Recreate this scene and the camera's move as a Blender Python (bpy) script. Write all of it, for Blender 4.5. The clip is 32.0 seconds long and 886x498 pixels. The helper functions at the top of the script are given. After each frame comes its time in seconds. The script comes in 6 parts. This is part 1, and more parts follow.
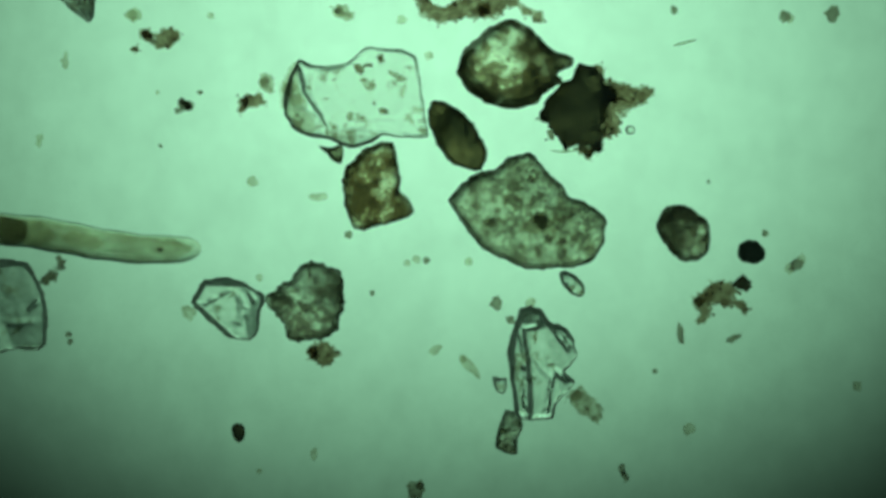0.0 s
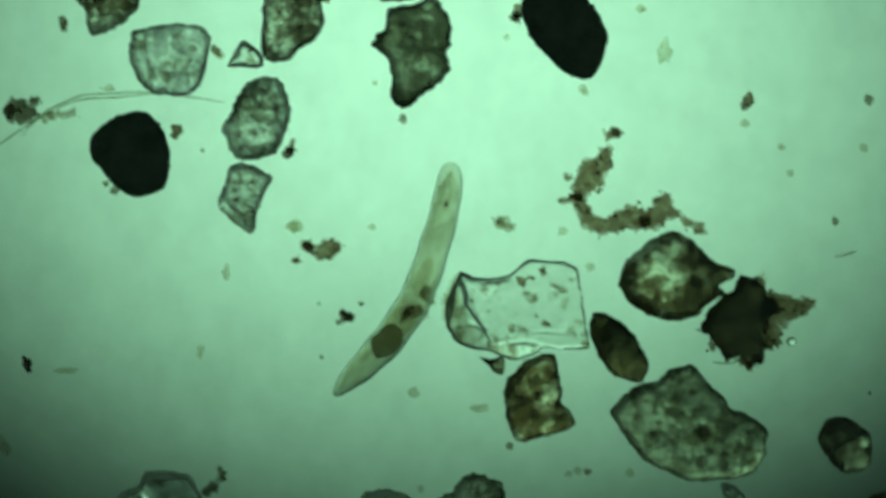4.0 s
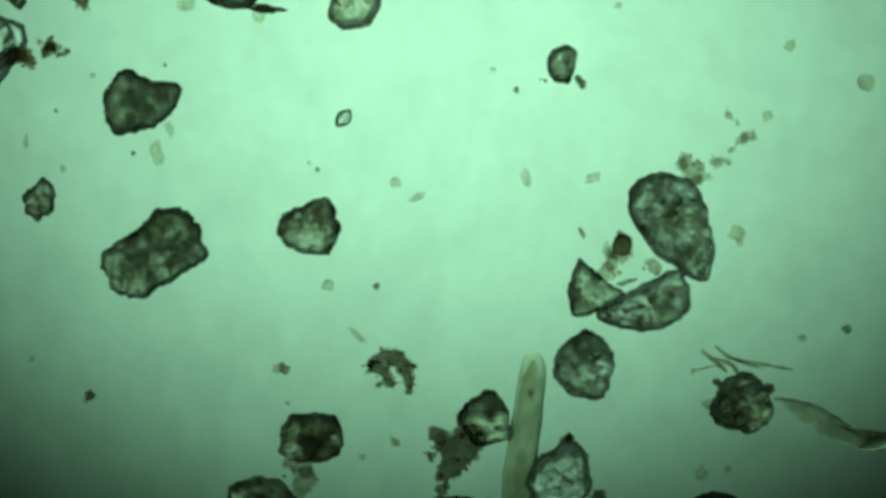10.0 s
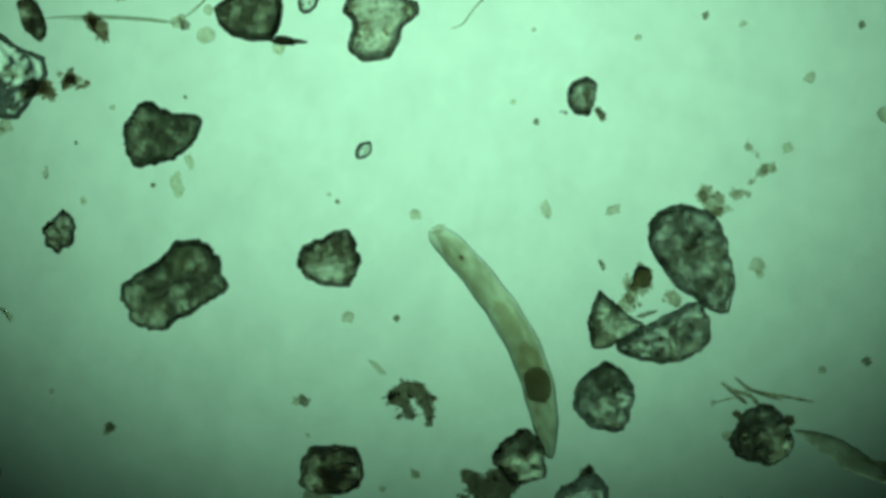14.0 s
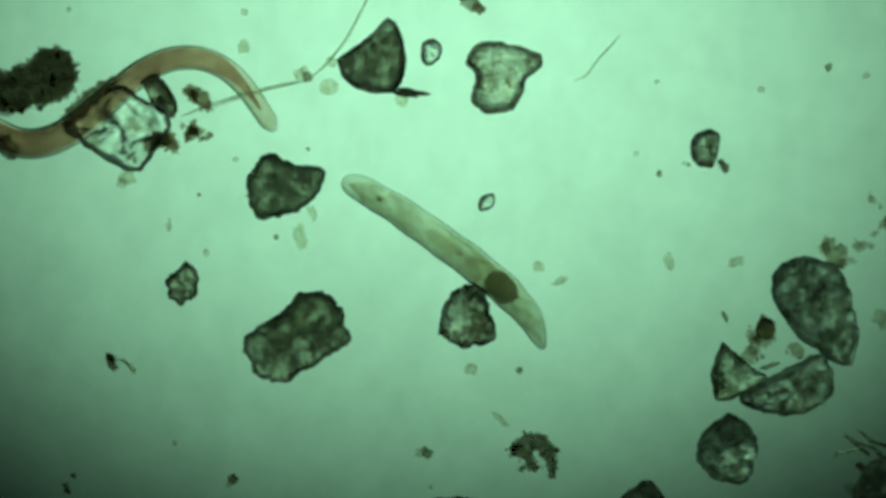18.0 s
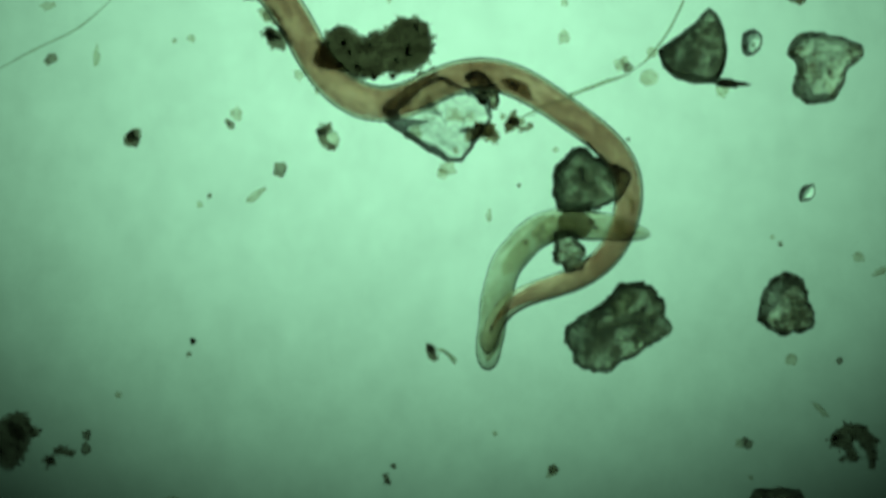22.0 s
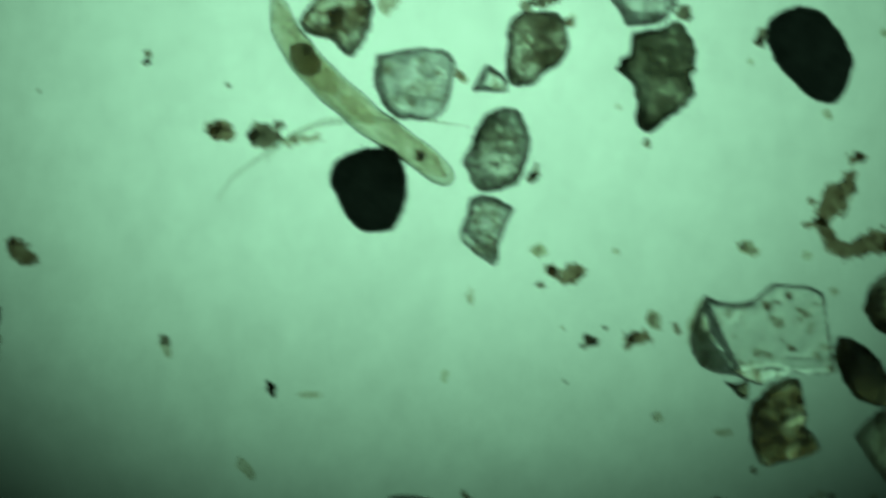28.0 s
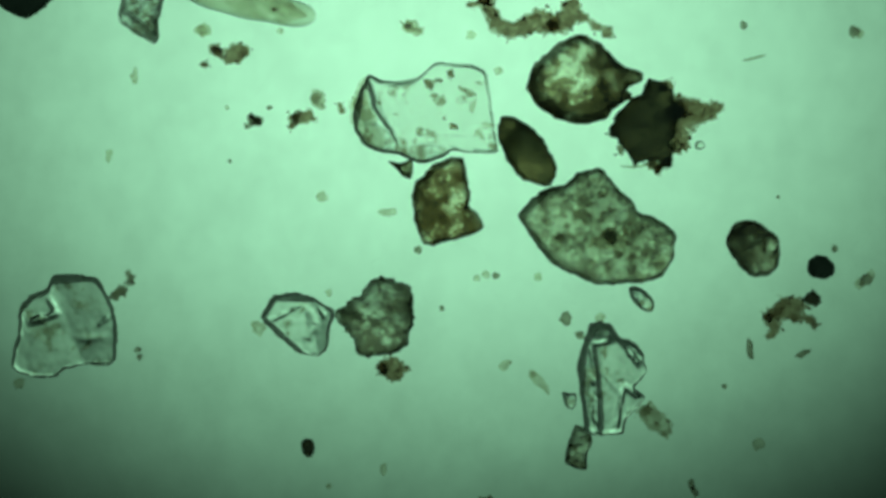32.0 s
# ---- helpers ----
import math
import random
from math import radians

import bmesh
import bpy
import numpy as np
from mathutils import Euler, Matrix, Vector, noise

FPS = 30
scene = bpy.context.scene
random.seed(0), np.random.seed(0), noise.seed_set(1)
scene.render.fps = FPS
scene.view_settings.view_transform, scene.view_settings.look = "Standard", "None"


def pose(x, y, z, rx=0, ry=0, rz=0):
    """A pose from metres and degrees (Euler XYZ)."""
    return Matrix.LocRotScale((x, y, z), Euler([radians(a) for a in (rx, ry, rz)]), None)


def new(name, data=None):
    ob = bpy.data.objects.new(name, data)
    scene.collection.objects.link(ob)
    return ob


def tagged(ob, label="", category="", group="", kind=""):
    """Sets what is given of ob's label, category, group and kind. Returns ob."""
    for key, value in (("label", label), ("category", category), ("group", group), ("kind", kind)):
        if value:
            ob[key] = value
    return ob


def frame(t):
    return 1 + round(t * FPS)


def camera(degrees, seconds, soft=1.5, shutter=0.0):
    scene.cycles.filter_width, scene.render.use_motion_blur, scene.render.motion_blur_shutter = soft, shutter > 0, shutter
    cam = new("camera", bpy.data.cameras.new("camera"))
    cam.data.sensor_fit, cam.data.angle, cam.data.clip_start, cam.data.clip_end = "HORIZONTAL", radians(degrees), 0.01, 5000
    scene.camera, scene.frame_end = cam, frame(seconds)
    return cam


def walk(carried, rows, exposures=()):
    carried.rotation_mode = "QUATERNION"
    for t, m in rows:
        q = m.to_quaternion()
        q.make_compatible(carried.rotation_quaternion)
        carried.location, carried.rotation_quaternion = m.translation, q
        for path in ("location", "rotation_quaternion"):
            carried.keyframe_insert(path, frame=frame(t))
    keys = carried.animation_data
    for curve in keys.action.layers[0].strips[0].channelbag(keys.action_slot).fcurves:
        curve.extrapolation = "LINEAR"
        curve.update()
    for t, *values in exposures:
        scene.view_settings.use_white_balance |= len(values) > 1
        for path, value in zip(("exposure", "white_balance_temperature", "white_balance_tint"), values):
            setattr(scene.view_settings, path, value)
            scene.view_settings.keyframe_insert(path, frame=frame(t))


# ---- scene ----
# A drop of water with sand grains on a microscope slide, drawn a thousand times larger than life:
# one metre here is about one millimetre on the slide. x and y lie in the slide, z points at the eyepiece.
EYE = 11.212
cam = camera(8.0, 32.0, soft=3.6, shutter=0.6)


# The way of the stage under the eyepiece: seconds, x, y of the middle of the view.
STAGE = [
    [(0, 0.7840, -0.4410), (0.5, 0.7934, -0.4497), (1, 0.7934, -0.4497), (1.5, 0.7934, -0.4497), (2, 0.7935, -0.4497), (2.1, 0.7935, -0.4497), (2.4, 0.7640, -0.3690), (2.5, 0.7568, -0.3529), (3, 0.6979, -0.2588), (3.5, 0.6064, -0.1634), (4, 0.4988, -0.0671), (4.5, 0.4711, -0.0428), (6.5, 0.3874, 0.0227), (7, 0.1795, 0.2276), (7.5, 0.1690, 0.2366), (8, 0.1611, 0.2435), (8.5, 0.1094, 0.4325), (9, 0.1661, 0.6329), (9.5, 0.2143, 0.8261), (10, 0.2169, 0.8315)],
    [(10.5, 0.2170, 0.8319), (11, 0.2171, 0.8326), (11.5, 0.2171, 0.8326), (12, 0.2200, 0.8482), (12.5, 0.2196, 0.8576), (13, 0.1831, 0.8868), (13.5, 0.1814, 0.8881), (15.5, 0.1814, 0.8880), (16, 0.1415, 0.8942), (16.5, 0.0955, 0.8970), (17, 0.0480, 0.9182), (17.5, -0.0246, 0.9707), (18, -0.0361, 0.9800), (18.5, -0.0470, 0.9882), (19, -0.0535, 0.9939), (19.5, -0.1484, 1.0149), (20, -0.3656, 1.0014), (20.5, -0.4801, 0.9957), (21, -0.5649, 1.0022), (21.5, -0.6042, 1.0126)],
    [(22, -0.6027, 0.9633), (22.5, -0.5675, 0.8079), (23, -0.5591, 0.6020), (23.5, -0.5768, 0.5349), (24, -0.5916, 0.4920), (24.5, -0.5771, 0.4188), (26.5, -0.3110, 0.2070), (27, -0.2480, 0.1890), (27.4, -0.1580, 0.1440), (28, 0.0670, -0.0240), (28.5, 0.3200, -0.1860), (29, 0.3653, -0.2129), (29.5, 0.3657, -0.2131), (30, 0.3905, -0.2265), (30.5, 0.3976, -0.2322), (31, 0.4479, -0.2707), (31.5, 0.6219, -0.3967), (32, 0.6610, -0.4140)],
]


def stage_rows(z):
    return [(t, pose(x, y, z)) for part in STAGE for t, x, y in part]


walk(cam, stage_rows(EYE), [(0, 0.0), (10, 0.02), (13, -0.04), (22, -0.05), (27, -0.09), (30, -0.08), (32, -0.02)])

# ---- light: dim room, and the bright green-white field lens of the lamp under the stage ----
world = bpy.data.worlds.new("dim_room")
scene.world = world
world.use_nodes = True
world.node_tree.nodes["Background"].inputs["Color"].default_value = (0.45, 1.0, 0.62, 1)
world.node_tree.nodes["Background"].inputs["Strength"].default_value = 0.2


# ---- materials ----
def material(name):
    m = bpy.data.materials.new(name)
    m.use_nodes = True
    m.node_tree.nodes.clear()
    return m, m.node_tree.nodes, m.node_tree.links


def node(nodes, kind, **inputs):
    n = nodes.new(kind)
    for k, v in inputs.items():
        n.inputs[k.replace("_", " ")].default_value = v
    return n


def maths(nodes, links, op, a, b=None, c=None):
    n = nodes.new("ShaderNodeMath")
    n.operation = op
    for i, v in enumerate((a, b, c)):
        if v is None:
            continue
        if isinstance(v, (int, float)):
            n.inputs[i].default_value = v
        else:
            links.new(v, n.inputs[i])
    return n.outputs[0]


def ramp(nodes, links, fac, stops):
    r = nodes.new("ShaderNodeValToRGB")
    while len(r.color_ramp.elements) < len(stops):
        r.color_ramp.elements.new(0.5)
    for e, (p, col) in zip(r.color_ramp.elements, stops):
        e.position, e.color = p, (*col, 1)
    links.new(fac, r.inputs[0])
    return r.outputs[0]


def mixed(nodes, links, fac, a, b):
    m = nodes.new("ShaderNodeMixShader")
    if isinstance(fac, (int, float)):
        m.inputs[0].default_value = fac
    else:
        links.new(fac, m.inputs[0])
    links.new(a, m.inputs[1])
    links.new(b, m.inputs[2])
    return m.outputs[0]


def shifted(nodes, links, spread=40.0):
    """Coordinates of the object, moved by its own random number."""
    co = nodes.new("ShaderNodeTexCoord")
    info = nodes.new("ShaderNodeObjectInfo")
    mv = nodes.new("ShaderNodeVectorMath")
    mv.operation = "ADD"
    links.new(co.outputs["Object"], mv.inputs[0])
    links.new(maths(nodes, links, "MULTIPLY", info.outputs["Random"], spread), mv.inputs[1])
    return mv.outputs[0]


def noise_at(nodes, links, vec, scale, detail=3.0, rough=0.55):
    n = node(nodes, "ShaderNodeTexNoise", Scale=scale, Detail=detail, Roughness=rough)
    links.new(vec, n.inputs["Vector"])
    return n.outputs["Fac"]


def lamp_glass():
    """The lit field lens: brightest above the middle, falling off to the lower corners."""
    m, n, l = material("lamp_glass")
    co = n.new("ShaderNodeTexCoord")
    sep = n.new("ShaderNodeSeparateXYZ")
    l.new(co.outputs["Object"], sep.inputs[0])
    x = maths(n, l, "DIVIDE", maths(n, l, "SUBTRACT", sep.outputs[0], LAMP_X), LAMP_SX)
    y = maths(n, l, "DIVIDE", maths(n, l, "SUBTRACT", sep.outputs[1], LAMP_Y), LAMP_SY)
    rr = maths(n, l, "ADD", maths(n, l, "MULTIPLY", x, x), maths(n, l, "MULTIPLY", y, y))
    fall = maths(n, l, "POWER", 2.718, maths(n, l, "MULTIPLY", rr, -1.0))
    corner = maths(n, l, "POWER", 2.718, maths(n, l, "MULTIPLY", maths(n, l, "POWER", rr, 3.0), -LAMP_EDGE))
    mott = noise_at(n, l, co.outputs["Object"], 5.0, 5.0)
    mott = maths(n, l, "MULTIPLY_ADD", mott, 0.26, 0.785)
    streak = node(n, "ShaderNodeMapping", Scale=(1.0, 0.8, 1.0))
    l.new(co.outputs["Object"], streak.inputs["Vector"])
    mott = maths(n, l, "MULTIPLY_ADD", noise_at(n, l, streak.outputs[0], 15.0, 5.0, 0.65), 0.26, mott)
    power = maths(n, l, "MULTIPLY", maths(n, l, "MULTIPLY", fall, corner), mott)
    col = ramp(n, l, fall, [(0.0, (0.36, 0.88, 0.53)), (0.5, (0.40, 0.92, 0.555)), (1.0, (0.45, 1.0, 0.62))])
    e = n.new("ShaderNodeEmission")
    l.new(col, e.inputs["Color"])
    l.new(maths(n, l, "MULTIPLY", power, LAMP_POWER), e.inputs["Strength"])
    o = n.new("ShaderNodeOutputMaterial")
    l.new(e.outputs[0], o.inputs["Surface"])
    return m


LAMP_X, LAMP_Y, LAMP_SX, LAMP_SY, LAMP_EDGE, LAMP_POWER = 0.0, 0.585, 1.56, 1.25, 0.46, 0.955


def mineral(name, clear, stain, dark, amount, ior, grain=26.0, bump=0.25, facet=0.5, rough=0.04, glint=0.6):
    """A water-worn mineral seen in light from below: a glassy body broken by inner faces and cracks, with stains and
    dark flecks.
    amount: how much of it is stained; facet: how strongly the painted inner faces and cracks show; glint: how strong
    the painted bright glints are."""
    m, n, l = material(name)
    vec = shifted(n, l)
    big = noise_at(n, l, vec, grain * 0.62, 3.0, 0.6)
    mid = noise_at(n, l, vec, grain * 1.7, 4.0, 0.65)
    fine = noise_at(n, l, vec, grain * 4.2, 4.0, 0.65)
    both = maths(n, l, "MULTIPLY_ADD", mid, 0.28, maths(n, l, "MULTIPLY_ADD", fine, 0.16, maths(n, l, "MULTIPLY", big, 0.56)))
    both = maths(n, l, "MULTIPLY_ADD", both, 4.8, -1.90)
    lo = 0.5 + (amount - 0.5) * 0.6
    col = ramp(n, l, both, [(max(lo - 0.22, 0), dark), (lo - 0.03, stain), (lo + 0.12, clear)])
    warp = node(n, "ShaderNodeTexNoise", Scale=grain * 0.8, Detail=2.0)
    l.new(vec, warp.inputs["Vector"])
    bent = n.new("ShaderNodeVectorMath")
    bent.operation = "MULTIPLY_ADD"
    l.new(warp.outputs["Color"], bent.inputs[0])
    bent.inputs[1].default_value = (0.035, 0.035, 0.035)
    l.new(vec, bent.inputs[2])
    # bright glints painted in: noise spots mixed towards the clear colour
    upright = node(n, "ShaderNodeMapping", Scale=(1.0, 1.0, 0.15))
    l.new(bent.outputs[0], upright.inputs["Vector"])
    shine = maths(n, l, "MULTIPLY_ADD", noise_at(n, l, upright.outputs[0], grain * 3.0, 3.0, 0.7), 13.0, -7.2)
    shine = maths(n, l, "MULTIPLY", maths(n, l, "MINIMUM", maths(n, l, "MAXIMUM", shine, 0.0), 1.0), glint)
    glinted = n.new("ShaderNodeMixRGB")
    glinted.inputs[2].default_value = (*clear, 1)
    l.new(shine, glinted.inputs[0])
    l.new(col, glinted.inputs[1])
    cell = node(n, "ShaderNodeTexVoronoi", Scale=grain * 1.5)
    l.new(bent.outputs[0], cell.inputs["Vector"])
    crack = node(n, "ShaderNodeTexVoronoi", Scale=grain * 1.5)
    crack.feature = "DISTANCE_TO_EDGE"
    l.new(bent.outputs[0], crack.inputs["Vector"])
    shade = n.new("ShaderNodeSeparateColor")
    l.new(cell.outputs["Color"], shade.inputs[0])
    # bright and dark inner facets are painted as a random tone per cell
    face = maths(n, l, "MULTIPLY_ADD", shade.outputs[0], 0.50 * facet, 1 - 0.42 * facet)
    line = maths(n, l, "MINIMUM", maths(n, l, "MULTIPLY_ADD", crack.outputs["Distance"], 5.0 * facet + 2.0, 1 - 0.24 * facet), 1.0)
    tone = n.new("ShaderNodeVectorMath")
    tone.operation = "SCALE"
    l.new(glinted.outputs[0], tone.inputs[0])
    l.new(maths(n, l, "MULTIPLY", face, line), tone.inputs["Scale"])
    bp = node(n, "ShaderNodeBump", Strength=min(1.0, bump * 2.4), Distance=0.010)
    rock = maths(n, l, "MULTIPLY_ADD", cell.outputs["Distance"], 0.35, maths(n, l, "MULTIPLY_ADD", fine, 0.45, maths(n, l, "MULTIPLY_ADD", mid, 0.6, big)))
    l.new(rock, bp.inputs["Height"])
    r = node(n, "ShaderNodeBsdfRefraction", IOR=ior, Roughness=min(rough, 0.22))
    l.new(tone.outputs[0], r.inputs["Color"])
    l.new(bp.outputs[0], r.inputs["Normal"])
    g = node(n, "ShaderNodeBsdfGlossy", Roughness=0.15)
    o = n.new("ShaderNodeOutputMaterial")
    skin = n.new("ShaderNodeBsdfDiffuse")
    skin.inputs["Color"].default_value = (0.42, 0.40, 0.36, 1)
    # an even straight share lifts the dark rims; the painted glints add more
    straight = n.new("ShaderNodeBsdfTransparent")
    l.new(glinted.outputs[0], straight.inputs["Color"])
    body = mixed(n, l, 0.03, r.outputs[0], g.outputs[0])
    body = mixed(n, l, maths(n, l, "MULTIPLY_ADD", shine, 0.75 if rough > 0.1 else 0.15, min(1.5 * rough, 0.27)), body, straight.outputs[0])
    l.new(mixed(n, l, 0.02 + 0.06 * rough, body, skin.outputs[0]), o.inputs["Surface"])
    return m


def opaque(name, col, col2, scale=30.0):
    m, n, l = material(name)
    vec = shifted(n, l)
    c = ramp(n, l, noise_at(n, l, vec, scale, 5.0), [(0.3, col), (0.7, col2)])
    p = node(n, "ShaderNodeBsdfPrincipled", Roughness=0.7)
    p.inputs["Specular IOR Level"].default_value = 0.06
    l.new(c, p.inputs["Base Color"])
    bp = node(n, "ShaderNodeBump", Strength=0.5, Distance=0.01)
    l.new(noise_at(n, l, vec, scale * 3), bp.inputs["Height"])
    l.new(bp.outputs[0], p.inputs["Normal"])
    o = n.new("ShaderNodeOutputMaterial")
    l.new(p.outputs[0], o.inputs["Surface"])
    return m


def tissue(name, thin, thick, solid, scale, ior, attr="", contrast=0.12, rough=0.0):
    """Soft see-through matter: colours the light that comes through it."""
    m, n, l = material(name)
    if attr:
        a = n.new("ShaderNodeAttribute")
        a.attribute_name = attr
        along = n.new("ShaderNodeVectorMath")
        along.operation = "MULTIPLY"
        l.new(a.outputs["Vector"], along.inputs[0])
        along.inputs[1].default_value = (0.5, 1.0, 1.0)
        vec = along.outputs[0]
    else:
        vec = shifted(n, l)
    f = maths(n, l, "MULTIPLY_ADD", noise_at(n, l, vec, scale * 4, 4.0, 0.7), 0.35, maths(n, l, "MULTIPLY", noise_at(n, l, vec, scale, 3.0), 0.65))
    c = ramp(n, l, f, [(0.5 - contrast, thick), (0.5 + contrast, thin)])
    if ior > 1:
        t = node(n, "ShaderNodeBsdfRefraction", IOR=ior, Roughness=rough)
        bp = node(n, "ShaderNodeBump", Strength=0.12, Distance=0.01)
        l.new(f, bp.inputs["Height"])
        l.new(bp.outputs[0], t.inputs["Normal"])
    else:
        t = n.new("ShaderNodeBsdfTransparent")
    l.new(c, t.inputs["Color"])
    d = n.new("ShaderNodeBsdfDiffuse")
    l.new(c, d.inputs["Color"])
    o = n.new("ShaderNodeOutputMaterial")
    l.new(mixed(n, l, solid, t.outputs[0], d.outputs[0]), o.inputs["Surface"])
    return m


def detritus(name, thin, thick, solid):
    """Decayed matter, matted and half see-through: light lost through its thickness is painted in from values stored
    per point.
    """
    m, n, l = material(name)
    rest = n.new("ShaderNodeAttribute")
    rest.attribute_name = "rest"
    info = n.new("ShaderNodeObjectInfo")
    mv = n.new("ShaderNodeVectorMath")
    mv.operation = "ADD"
    l.new(rest.outputs["Vector"], mv.inputs[0])
    l.new(maths(n, l, "MULTIPLY", info.outputs["Random"], 50.0), mv.inputs[1])
    vec = mv.outputs[0]
    f = maths(n, l, "MULTIPLY_ADD", noise_at(n, l, vec, 1.9, 4.0, 0.7), 0.5, maths(n, l, "MULTIPLY", noise_at(n, l, vec, 0.55, 3.0), 0.5))
    c = ramp(n, l, f, [(0.41, thick), (0.60, thin)])
    loss = n.new("ShaderNodeAttribute")
    loss.attribute_name = "light_loss"
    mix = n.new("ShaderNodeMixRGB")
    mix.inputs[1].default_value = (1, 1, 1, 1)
    l.new(loss.outputs["Fac"], mix.inputs[0])
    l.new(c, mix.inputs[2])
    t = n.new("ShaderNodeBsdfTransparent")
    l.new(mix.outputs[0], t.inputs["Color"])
    d = n.new("ShaderNodeBsdfDiffuse")
    l.new(c, d.inputs["Color"])
    o = n.new("ShaderNodeOutputMaterial")
    l.new(mixed(n, l, maths(n, l, "MULTIPLY", loss.outputs["Fac"], solid), t.outputs[0], d.outputs[0]), o.inputs["Surface"])
    return m


def slide_glass():
    m, n, l = material("slide_glass")
    g = node(n, "ShaderNodeBsdfGlass", IOR=1.12, Roughness=0.0)
    g.inputs["Color"].default_value = (0.995, 1.0, 0.997, 1)
    o = n.new("ShaderNodeOutputMaterial")
    l.new(g.outputs[0], o.inputs["Surface"])
    return m


